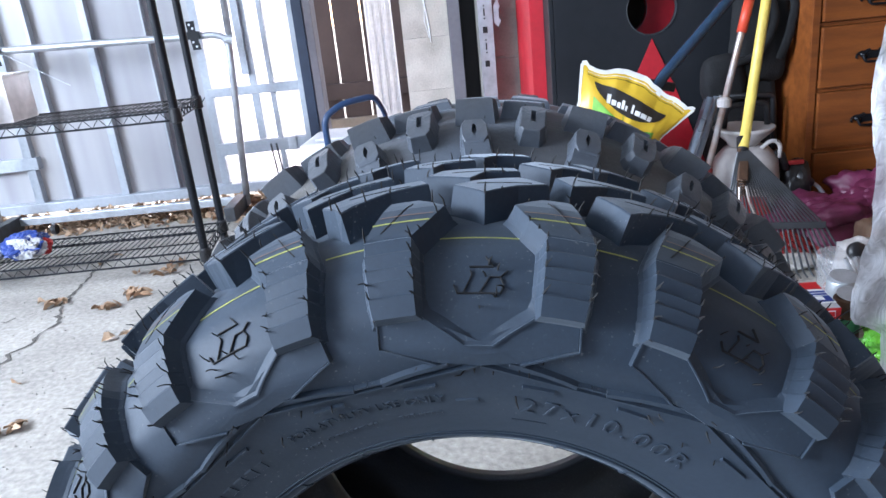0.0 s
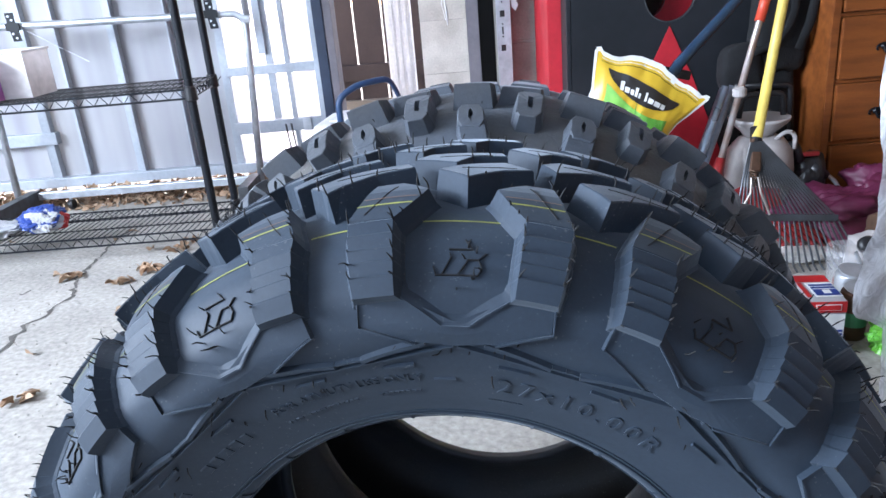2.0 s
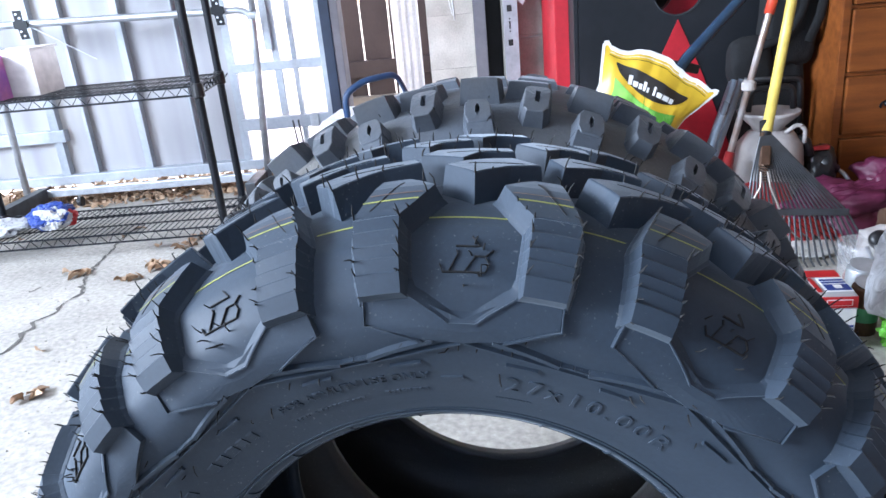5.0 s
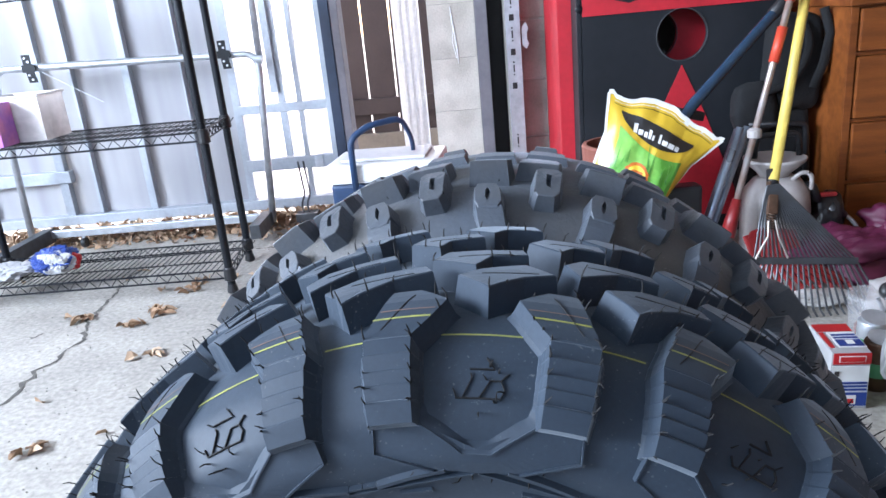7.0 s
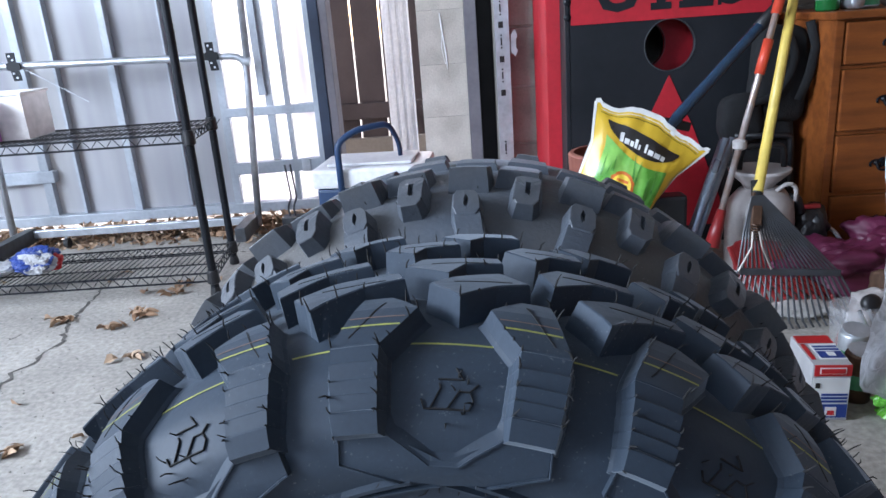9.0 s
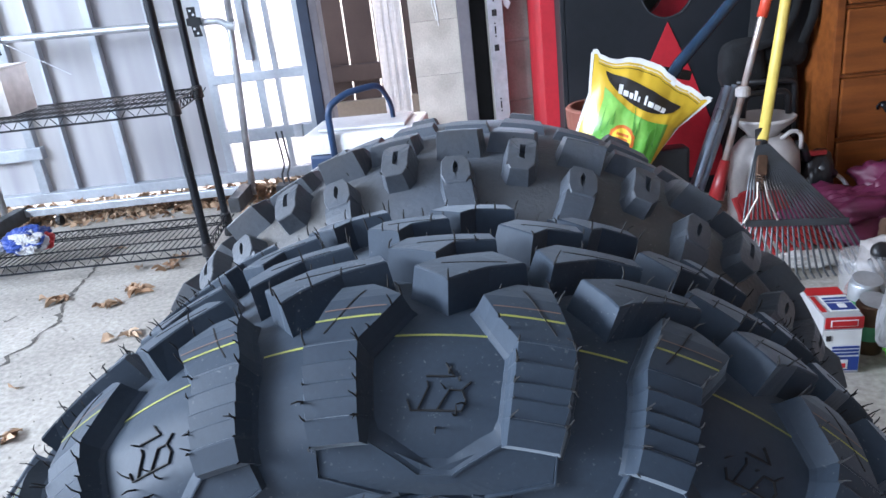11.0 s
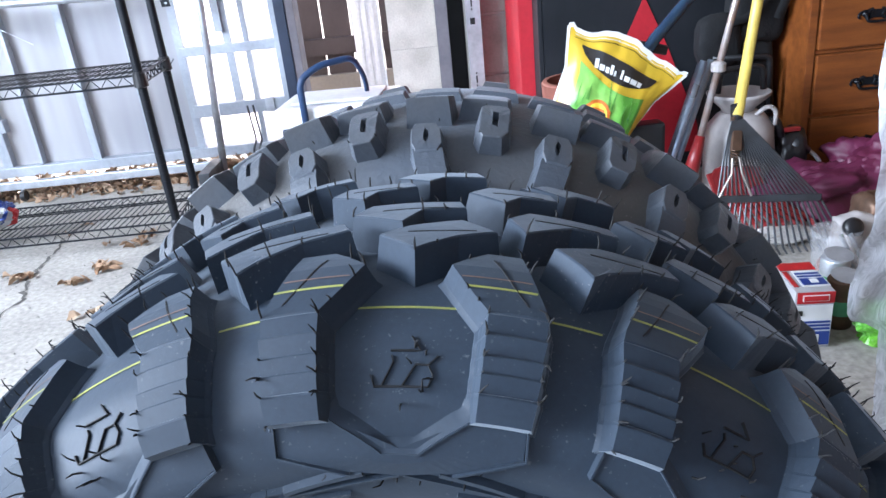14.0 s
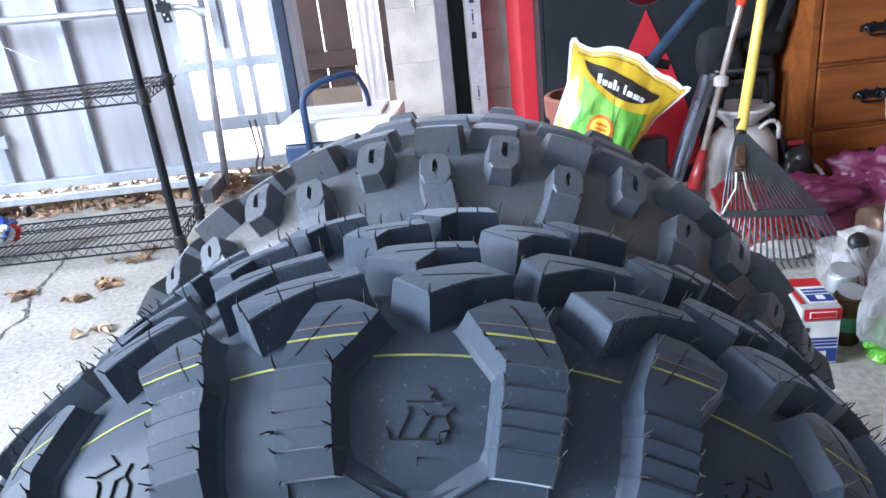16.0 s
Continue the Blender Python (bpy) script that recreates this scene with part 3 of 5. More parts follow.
def ridge(pf, path, width, height, bm=None, start=0.0):
    """A raised moulded line along (degrees, mm) points, width in mm."""
    bm = bm or bmesh.new()
    pts = []
    for (a0, s0), (a1, s1) in zip(path, path[1:]):
        k = max(1, int(math.hypot((a1 - a0) * 5.2, s1 - s0) / 4))
        pts += [(a0 + (a1 - a0) * i / k, s0 + (s1 - s0) * i / k) for i in range(k)]
    pts.append(path[-1])
    rows = []
    for i, (a, s) in enumerate(pts):
        p, q = pts[max(i - 1, 0)], pts[min(i + 1, len(pts) - 1)]
        d = Vector(((q[0] - p[0]) * 5.2, q[1] - p[1])).normalized()
        nx, ny = -d.y, d.x
        row = []
        for w, o in ((-0.5, -0.0015), (-0.28, height), (0.28, height), (0.5, -0.0015)):
            row.append(bm.verts.new(on_tyre(pf, a + nx * w * width / 5.2, s + ny * w * width, start + o)))
        rows.append(row)
    for r0, r1 in zip(rows, rows[1:]):
        for k in range(3):
            bm.faces.new((r0[k], r0[k + 1], r1[k + 1], r1[k]))
    bm.faces.new(rows[0])
    bm.faces.new(rows[-1][::-1])
    return bm


def band(pf, a0, a1, mm, width, off, bm=None):
    """A thin painted stripe."""
    bm = bm or bmesh.new()
    k = max(2, int(abs(a1 - a0) * 1.5))
    rows = [(bm.verts.new(on_tyre(pf, a0 + (a1 - a0) * i / k, mm - width / 2, off)), bm.verts.new(on_tyre(pf, a0 + (a1 - a0) * i / k, mm + width / 2, off))) for i in range(k + 1)]
    for r0, r1 in zip(rows, rows[1:]):
        bm.faces.new((r0[0], r1[0], r1[1], r0[1]))
    return bm


def tyre_text(pf, text, size, a0, s0, height, slope=0.0, gap=1.0):
    """Raised lettering round the sidewall, its foot towards the bead."""
    bm = letters(text, size, 0.0004, 0.0, gap)
    for v in bm.verts:
        a = a0 + v.co.x * 1000 / 3.75
        mm = s0 + v.co.y * 1000 + slope * (a - a0)
        v.co = on_tyre(pf, a, mm, height + (v.co.z - 0.0004))
    return bm


def hairs(pf, spots, seed, low=0.004, high=0.009):
    rng = random.Random(seed)
    bm = bmesh.new()
    for a, s, off in spots:
        p = on_tyre(pf, a, s, off - 0.0006)
        nrm = (on_tyre(pf, a, s, off + 0.01) - on_tyre(pf, a, s, off)).normalized()
        lean = Vector((rng.gauss(0, 0.3), rng.gauss(0, 0.3), rng.gauss(0, 0.3)))
        length = rng.uniform(low, high)
        q = p + (nrm + lean * 0.5).normalized() * length * 0.55
        e = q + (nrm + lean * 1.4).normalized() * length * 0.45
        tube([p, q, e], [0.00052, 0.00048, 0.00026], bm, n=4)
    return bm


def spin(ob, degrees):
    """A copy of a tyre part turned round the tyre's axle."""
    o = ob.copy()
    scene.collection.objects.link(o)
    o.parent = ob.parent
    o.matrix_parent_inverse = Matrix()
    o.matrix_basis = Matrix.Rotation(radians(degrees), 4, "Y")
    return o


def tyre_part(name, bm, mat, tyre, turn, smooth=False, label=""):
    ob = part(name, bm, mat, None, label, smooth)
    ob.parent = tyre
    ob.matrix_basis = Matrix.Rotation(radians(turn), 4, "Y")
    return ob


# ---- the new tyre in front ----
front_tyre = thing("tyre", "new black off-road tyre with stepped side lugs and moulding hairs", "tyre", group="standing tyres")
front_tyre.matrix_basis = pose(-0.0063, 0.3793, 0.3216, -3.3, 0, -5.25) @ Matrix.Scale(1.0112, 4)
FP = tyre_profile([(-.006, .166), (-.0215, .1695), (-.028, .178), (-.031, .186), (-.045, .211), (-.055, .24), (-.05, .262), (-.03, .281), (0, .2915), (.03, .293), (.0725, .2935)])
part_carcass = tyre_part("carcass", carcass(FP), RUBBER, front_tyre, 0, True)
# bead rings
bm = bmesh.new()
for mm, w, o in ((14 + 10, 2.4, 0.0012), (18 + 9, 1.2, 0.0008), (9, 2.0, 0.0012)):
    ridge(FP, [(k * 3.0, mm) for k in range(121)], w, o, bm)
tyre_part("bead_ring", bm, RUBBER, front_tyre, 0)
PHASE = 4.3
HT = 0.0125
lug_rows = []
steps = [114, 121.5, 129, 136.5, 144, 151.5]
for s0, s1 in zip(steps, steps[1:]):
    in0, out0 = 6.7 + 0.3 * (s0 - 114) / 37, 11.45 + 0.4 * (s0 - 114) / 37
    in1, out1 = 6.7 + 0.3 * (s1 - 114) / 37, 11.45 + 0.4 * (s1 - 114) / 37
    lug_rows += [(s0, in0, out0, HT - 0.0016), (s1 - 1.0, in1 - 0.05, out1 + 0.06, HT), (s1 - 0.3, in1 - 0.03, out1 + 0.03, HT - 0.0004)]
lug_rows += [(152, 6.9, 11.85, HT), (158, 6.1, 11.6, HT), (165, 5.2, 11.15, HT), (172, 4.4, 10.7, HT), (178, 3.7, 10.3, HT), (184, 5.1, 10.0, HT), (191, 6.7, 9.7, HT)]
left_rows = [(r[0], -r[2], -r[1], r[3]) for r in lug_rows]
D = 2.0


lug_r = tyre_part("side_lug", stepped_lug(FP, lug_rows), RUBBER, front_tyre, PHASE)
lug_l = tyre_part("side_lug", stepped_lug(FP, left_rows), RUBBER, front_tyre, PHASE)
S_END = 1000 * FP[0][-1]
far_rows = [(S_END - r[0], *r[1:]) for r in lug_rows]
far_l = [(S_END - r[0], *r[1:]) for r in left_rows]
lug_fr = tyre_part("side_lug", stepped_lug(FP, far_rows), RUBBER, front_tyre, PHASE + 7)
lug_fl = tyre_part("side_lug", stepped_lug(FP, far_l), RUBBER, front_tyre, PHASE + 7)
BH = 0.0185
tread = []
for poly in (
    [(-2.9, 195), (-0.6, 205), (4.2, 216), (7.4, 203), (4.0, 194), (0.5, 178)],
    [(12.4, 195), (16.6, 208), (23.4, 213), (24.3, 203), (20.2, 194), (15.4, 174)],
    [(-6.2, 225), (-4.7, 239), (3.9, 246), (4.5, 236), (0.4, 230), (-1.2, 211)],
    [(8.4, 226), (10.5, 240), (18.8, 246), (19.5, 236), (14.6, 229), (10.0, 207)],
    [(-9.9, 268), (-8.4, 280), (-1.7, 286), (-0.9, 276), (-4.9, 268), (-6.0, 253)],
    [(4.6, 266), (6.5, 280), (13.4, 286), (14.0, 274), (10.0, 268), (8.3, 252)],
    [(-3.5, 297), (-1.8, 309), (5.4, 317), (6.4, 305), (1.8, 300), (0.2, 288)],
    [(11.4, 297), (13.2, 309), (20.4, 317), (21.4, 305), (16.8, 300), (15.2, 288)],
):
    mp = [(a, s + D) for a, s in poly]
    tread.append((mp, tyre_part("tread_block", block(FP, mp, BH, 2.6), RUBBER, front_tyre, PHASE)))
# sipes and lug slits as raised near-black lines, a cut's shade put into colour
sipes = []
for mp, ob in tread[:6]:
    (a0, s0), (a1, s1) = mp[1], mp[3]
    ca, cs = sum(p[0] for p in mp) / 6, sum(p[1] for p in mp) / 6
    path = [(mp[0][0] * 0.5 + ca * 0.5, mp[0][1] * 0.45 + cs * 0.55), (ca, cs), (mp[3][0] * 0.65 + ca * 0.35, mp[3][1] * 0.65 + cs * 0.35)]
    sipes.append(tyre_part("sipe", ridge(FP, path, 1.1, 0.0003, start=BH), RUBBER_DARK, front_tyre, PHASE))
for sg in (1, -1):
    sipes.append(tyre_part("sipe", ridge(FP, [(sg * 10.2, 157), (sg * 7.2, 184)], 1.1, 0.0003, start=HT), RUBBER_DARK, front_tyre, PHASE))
# moulded outlines under the lugs
outlines = [tyre_part("cup_lip", ridge(FP, [(-6.6, 113.5), (-1.7, 97.8), (1.7, 97.8), (6.6, 113.5)], 1.6, 0.0048), RUBBER, front_tyre, PHASE)]
for sg in (1, -1):
    for name, path, width, height in (
        ("pad_rim", [(sg * 6.6, 113.3), (sg * 11.5, 112.6), (sg * 11.9, 99.5), (sg * 5.2, 88.8)], 1.7, 0.0046),
        ("chevron_bar", [(sg * 3.9, 88.0), (sg * 13.0, 79.0)], 4.2, 0.0036),
        ("chevron_bar", [(sg * 13.1, 79.6), (sg * 14.95, 79.6)], 2.0, 0.003),
        ("moulded_bar", [(sg * 6.0, 71), (sg * 10.5, 70)], 3.0, 0.002),
    ):
        outlines.append(tyre_part(name, ridge(FP, path, width, height), RUBBER, front_tyre, PHASE))
chord = [(0.3 + 29.4 * k / 16, 85.5 - 9.5 * (1 - (k / 8 - 1) ** 2)) for k in range(17)]
outlines.append(tyre_part("moulded_line", ridge(FP, chord, 2.2, 0.0028), RUBBER, front_tyre, PHASE))
pad_poly = [(-11.5, 112.6), (-6.6, 113.5), (-1.7, 98), (1.7, 98), (6.6, 113.5), (11.5, 112.6), (11.8, 99.5), (5.2, 88.8), (0, 86), (-5.2, 88.8), (-11.8, 99.5)]
pad = tyre_part("pad", block(FP, pad_poly, 0.0032, 1.0, foot=0.001), RUBBER, front_tyre, PHASE)
# sloped fillet round the foot of each cup
bm = bmesh.new()
lip = [(6.8, 120), (6.65, 114), (1.7, 98.2), (-1.7, 98.2), (-6.65, 114), (-6.8, 120)]
foot_line = [(5.7, 123), (5.4, 117.5), (1.3, 104), (-1.3, 104), (-5.4, 117.5), (-5.7, 123)]
rows = []
for path, ht in ((lip, 0.0042), ([(a * 0.65 + c * 0.35, s * 0.65 + d * 0.35) for (a, s), (c, d) in zip(lip, foot_line)], 0.003), (foot_line, -0.0004)):
    pts = []
    for p, q in zip(path, path[1:]):
        pts += [(p[0] + (q[0] - p[0]) * k / 5, p[1] + (q[1] - p[1]) * k / 5) for k in range(5)]
    pts.append(path[-1])
    rows.append([bm.verts.new(on_tyre(FP, a, s, ht)) for a, s in pts])
for r0, r1 in zip(rows, rows[1:]):
    for k in range(len(r0) - 1):
        bm.faces.new((r0[k], r0[k + 1], r1[k + 1], r1[k]))
bmesh.ops.recalc_face_normals(bm, faces=bm.faces[:])
fillet = tyre_part("cup_fillet", bm, RUBBER, front_tyre, PHASE, True)
# abstract moulded mark in each cup, its relief shade put into a darker rubber
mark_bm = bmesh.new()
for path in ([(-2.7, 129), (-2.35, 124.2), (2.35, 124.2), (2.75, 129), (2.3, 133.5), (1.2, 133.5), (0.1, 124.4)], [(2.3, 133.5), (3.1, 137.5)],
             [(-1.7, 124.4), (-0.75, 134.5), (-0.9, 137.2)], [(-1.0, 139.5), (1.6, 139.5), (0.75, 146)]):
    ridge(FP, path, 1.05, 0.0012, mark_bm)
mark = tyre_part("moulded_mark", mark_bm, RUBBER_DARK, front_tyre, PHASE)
# paint lines
lines = []
for a0, a1, mm, w, o, mat in ((-4.4, 4.3, 163.5, 1.3, 0.0004, STRIPE), (12.6, 17.3, 163.5, 1.3, 0.0004, STRIPE), (-11.2, -5.2, 165.5, 1.3, HT + 0.0003, STRIPE),
                              (5.2, 10.9, 165.8, 1.3, HT + 0.0003, STRIPE), (-10.5, -4.8, 171.5, 0.7, HT + 0.0003, STRIPE_ORANGE), (4.6, 10.5, 171.5, 0.7, HT + 0.0003, STRIPE_ORANGE)):
    lines.append(tyre_part("paint_line", band(FP, a0, a1, mm, w, o), mat, front_tyre, PHASE))
for k in range(1, 12):
    for ob in (lug_r, lug_l, lug_fr, lug_fl, *outlines, pad, fillet, mark, *lines, *[b for _, b in tread], *sipes):
        o = spin(ob, PHASE + 30 * k + (7 if ob in (lug_fr, lug_fl) else 0))
# sidewall lettering
for text, size, a0, s0, ht, slope, gap in (("FOR ATV/UTV USE ONLY", 0.0085, -26.2, 57, 0.0007, 0.0, 1.0), ("27x10.00R", 0.0185, 10.6, 49, 0.0009, -0.1, 1.32)):
    tagged(tyre_part("lettering", tyre_text(FP, text, size, a0, s0, ht, slope, gap), RUBBER, front_tyre, 0, label="raised sidewall lettering"), kind="stuff")
bm = bmesh.new()
rng = random.Random(3)
for a0, a1, mm, tall in ((-25.8, -23.0, 46, 4.2), (-21.8, -13.0, 46, 4.2), (-8.8, -1.6, 46.5, 4.6), (9.6, 15.5, 40, 2.4), (58, 84, 55, 9.0), (-44, -33, 54, 12.0), (-66, -50, 54, 12.0), (60, 80, 41, 3.0)):
    a = a0
    while a < a1:
        w = rng.uniform(0.6, 1.0) * tall * 0.16
        ridge(FP, [(a, mm), (a + w, mm)], tall * rng.uniform(0.85, 1.0), 0.0006, bm)
        a += w + tall * 0.07
tagged(tyre_part("lettering", bm, RUBBER, front_tyre, 0, label="worn raised lettering"), kind="stuff")
bm = ridge(FP, [(0.8, 57), (4.2, 57.4)], 4.5, 0.0012)
tyre_part("moulded_badge", bm, RUBBER, front_tyre, 0)
bm = bmesh.new()
for a in range(0, 360, 14):
    ridge(FP, [(a + 5, 3), (a + 5, 24)], 0.7, 0.0011, bm)
tagged(tyre_part("mould_seam", bm, RUBBER, front_tyre, 0, label="thin moulding seams"), kind="stuff")
# moulding hairs along the edges of blocks and lugs
rng = random.Random(5)
spots = []
for k in range(12):
    t = PHASE + 30 * k
    if 100 < t % 360 < 260:
        continue
    for mp, _ in tread:
        for a, s in refine(mp, 11):
            if rng.random() < 0.55:
                spots.append((a + t, s, BH))
    for rows in (lug_rows, left_rows):
        for mm, a0, a1, ht in rows:
            if mm > 100 and rng.random() < 0.5:
                spots.append((a0 + t, mm, ht))
            if mm > 100 and rng.random() < 0.5:
                spots.append((a1 + t, mm, ht))
    for _ in range(7):
        spots.append((t + rng.uniform(-3.2, 3), rng.uniform(112, 142), 0.0006))
    for _ in range(8):
        spots.append((t + rng.uniform(-12, 12), rng.uniform(62, 92), 0.001))
tagged(tyre_part("moulding_hairs", hairs(FP, spots, 6, 0.0025, 0.009), RUBBER_DARK, front_tyre, 0), "fine black rubber hairs", kind="stuff")

# ---- the used tyre behind ----
rear_tyre = thing("tyre", "used dusty black knobby tyre with slotted shoulder knobs", "tyre", group="standing tyres")
RP = tyre_profile([(-.0, .186), (-.02, .19), (-.045, .23), (-.05, .26), (-.035, .29), (-.005, .309), (.03, .3135), (.08, .315)])
rear_tyre.matrix_basis = pose(0.0258, 0.639, 0.3264, 0, 0, -6.6) @ Matrix.Scale(0.9787, 4)
E2 = 21.6
KH = 0.0165
tyre_part("carcass", carcass(RP), RUBBER_USED, rear_tyre, 0, True)


def rear(poly):
    return [(a, s + E2) for a, s in poly]


knobs = []
knobs.append(tyre_part("shoulder_knob", block(RP, rear([(-1.9, 156), (-1.2, 161), (1.4, 161), (2.1, 156), (2.0, 132), (1.2, 126), (-1.4, 126), (-2.0, 132)]), KH, 4.0, slot=(0.1, 143 + E2, 0.42, 9.0, 0.007)), RUBBER_USED, rear_tyre, 10.56))
for turn, lean in ((1.55, 2.0), (19.55, -1.2)):
    bm = block(RP, rear([(-2.2, 133), (-1.6, 138.5), (1.1, 138.5), (1.9, 132), (2.2, 118), (1.6, 113), (-1.5, 113), (-2.1, 119)]), KH, 3.4, slot=(-0.1, 126 + E2, 0.38, 7.5, 0.006))
    foot_rows = [(70 + 3 * k, -2.0 + lean * (1.25 - 0.08 * k), 2.5 + lean * (1.25 - 0.08 * k) - 0.025 * k, KH * (0.4 + 0.54 * min(1, k / 9))) for k in range(16)]
    join(bm, stepped_lug(RP, [(mm + E2, a0, a1, ht) for mm, a0, a1, ht in foot_rows], 4.0))
    knobs.append(tyre_part("long_knob", bm, RUBBER_USED, rear_tyre, turn))


def crown(poly, turn, front, back):
    lo, hi = min(p[1] for p in poly), max(p[1] for p in poly)
    return tyre_part("crown_block", block(RP, rear(poly), lambda a, s: front + (back - front) * min(1, max(0, (s - E2 - lo) / (hi - lo))), 3.4), RUBBER_USED, rear_tyre, turn)


knobs.append(crown([(-3.0, 158), (-3.2, 178), (-2.6, 204), (2.4, 204), (3.2, 178), (2.6, 158)], 1.55, KH + 0.007, KH - 0.008))
knobs.append(crown([(-4.6, 172), (-4.4, 190), (-3.4, 216), (1.6, 216), (2.2, 192), (1.6, 174)], 10.56, KH, KH - 0.008))
knobs.append(crown([(-3.4, 228), (-3.0, 250), (3.2, 250), (3.4, 228)], 1.55, KH - 0.009, KH - 0.009))
knobs.append(crown([(-3.4, 238), (-3.0, 262), (3.2, 262), (3.4, 238)], 10.56, KH - 0.009, KH - 0.009))
knobs.append(tyre_part("shoulder_knob", block(RP, [(a, 1000 * RP[0][-1] - s - E2) for a, s in [(-2, 160), (2, 160), (2, 128), (-2, 128)]], KH - 0.009, 4.0), RUBBER_USED, rear_tyre, 10.56))
turns = [10.56, 1.55, 19.55, 1.55, 10.56, 1.55, 10.56, 10.56]
for k in range(1, 20):
    for ob, t in zip(knobs, turns):
        if t + 18 * k < 361 and not (ob.name.startswith("long_knob") and k % 2):
            spin(ob, t + 18 * k)
spots = []
for k in range(20):
    if 5 < k < 15:
        continue
    for a, s in ((-1.9, 130), (2, 131), (-1.2, 160), (1.5, 160)):
        if rng.random() < 0.5:
            spots.append((a + 10.56 + 18 * k, s + E2, KH))
    for a, s in ((-2.1, 141), (1.5, 144), (-1.0, 100), (3.1, 104)):
        if rng.random() < 0.4:
            spots.append((a + 1.55 + 18 * k, s + E2, KH * 0.7))
tagged(tyre_part("moulding_hairs", hairs(RP, spots, 8, 0.002, 0.004), RUBBER_DARK, rear_tyre, 0), "short worn rubber hairs", kind="stuff")

# ---- black wire shelving rack ----
rack = thing("wire_rack", "black wire shelving rack on round posts, nearly empty", "shelf rack", (-1.18, 2.29, 0))
RX0, RX1, RY0, RY1 = -1.64, -0.745, 2.13, 2.44
for x, y in ((RX0, RY0), (RX1, RY0), (RX0, RY1), (RX1 - 0.03, RY1)):
    bm = tube([(x, y, 0.012), (x, y, 1.75)], 0.0125, n=14)
    z = 0.1
    while z < 1.7:
        tube([(x, y, z), (x, y, z + 0.003)], 0.0131, bm, n=14)
        z += 0.0254
    post = part("post", bm, BLACK_METAL, rack, smooth=False)
    part("foot", turned([(0.013, 0), (0.017, 0.003), (0.017, 0.012), (0.013, 0.03)], (x, y, 0), 14), BLACK_PLASTIC, post)


def wire_shelf(z):
    bm = bmesh.new()
    x0, x1, y0, y1 = RX0, RX1, RY0, RY1
    for dz in (0.0, -0.026):
        for a, b in (((x0, y0), (x1, y0)), ((x1, y0), (x1 - 0.03, y1)), ((x1 - 0.03, y1), (x0, y1)), ((x0, y1), (x0, y0))):
            tube([(a[0], a[1], z + dz), (b[0], b[1], z + dz)], 0.003, bm, n=6)
    frame_part = part("shelf_frame", bm, BLACK_METAL, rack)
    bm = bmesh.new()
    for y in (y0, y1):
        k = 40
        tube([(x0 + (x1 - x0) * i / k, y, z - (0.026 if i % 2 else 0.0)) for i in range(k + 1)], 0.0018, bm, n=5)
    for x in (x0, x1):
        k = 14
        tube([(x - (0.03 * i / k if x == x1 else 0), y0 + (y1 - y0) * i / k, z - (0.026 if i % 2 else 0.0)) for i in range(k + 1)], 0.0018, bm, n=5)
    part("truss_wire", bm, BLACK_METAL, frame_part)
    x = x0 + 0.02
    wire = part("wire", tube([(x, y0, z + 0.002), (x, y1, z + 0.002)], 0.0016, n=5), BLACK_METAL, frame_part)
    k = 1
    while x + 0.019 * k < x1 - 0.01:
        o = wire.copy()
        scene.collection.objects.link(o)
        o.matrix_basis = Matrix.Translation((0.019 * k, 0, 0))
        k += 1
    for y in (y0 + 0.1, y1 - 0.1):
        part("stay", tube([(x0, y, z - 0.002), (x1 - 0.015, y, z - 0.002)], 0.0025, n=6), BLACK_METAL, frame_part)
    for x, y in ((x0, y0), (x1, y0), (x0, y1), (x1 - 0.03, y1)):
        part("collar", turned([(0.0135, 0), (0.0195, 0.004), (0.0175, 0.04), (0.0145, 0.044)], (x, y, z - 0.034), 16), BLACK_PLASTIC, frame_part)


for z in (0.075, 0.505, 0.955):
    wire_shelf(z)

# clear tub and a printed carton on the rack
tub = thing("storage_tub", "milky plastic tub on the wire shelf", "tub", (-1.35, 2.33, 0.51))
bm = bmesh.new()
for x0, x1, y0, y1 in ((-1.43, -1.27, 2.24, 2.243), (-1.43, -1.27, 2.387, 2.39), (-1.43, -1.427, 2.243, 2.387), (-1.273, -1.27, 2.243, 2.387)):
    box(x0, x1, y0, y1, 0.511, 0.645, bm=bm)
box(-1.43, -1.27, 2.24, 2.39, 0.508, 0.5105, bm=bm)
part("body", bm, MILKY_TUB, tub)
part("rim", tube([(-1.433, 2.237, 0.645), (-1.267, 2.237, 0.645), (-1.267, 2.393, 0.645), (-1.433, 2.393, 0.645), (-1.433, 2.237, 0.645)], 0.004, n=6), MILKY_TUB, tub)
part("contents", box(-1.42, -1.285, 2.255, 2.375, 0.513, 0.56, 0.01), TERRA, tub, "brownish folded contents")
carton = thing("carton", "pink and purple printed carton on the wire shelf", "box", (-1.45, 2.18, 0.51))
part("body", box(-1.49, -1.353, 2.15, 2.235, 0.508, 0.635, 0.002), CARD_PINK, carton)
part("print", box(-1.43, -1.368, 2.1475, 2.1495, 0.525, 0.555), BAG_SUN, carton, "yellow printed patch")
part("print", box(-1.44, -1.375, 2.1475, 2.1495, 0.585, 0.61), PRINT_WHITE, carton, "white printed bar")
# packet and rag on the low shelf
packet = thing("packet", "crumpled blue and grey plastic packet on the low shelf", "packet", (-1.35, 2.27, 0.08))


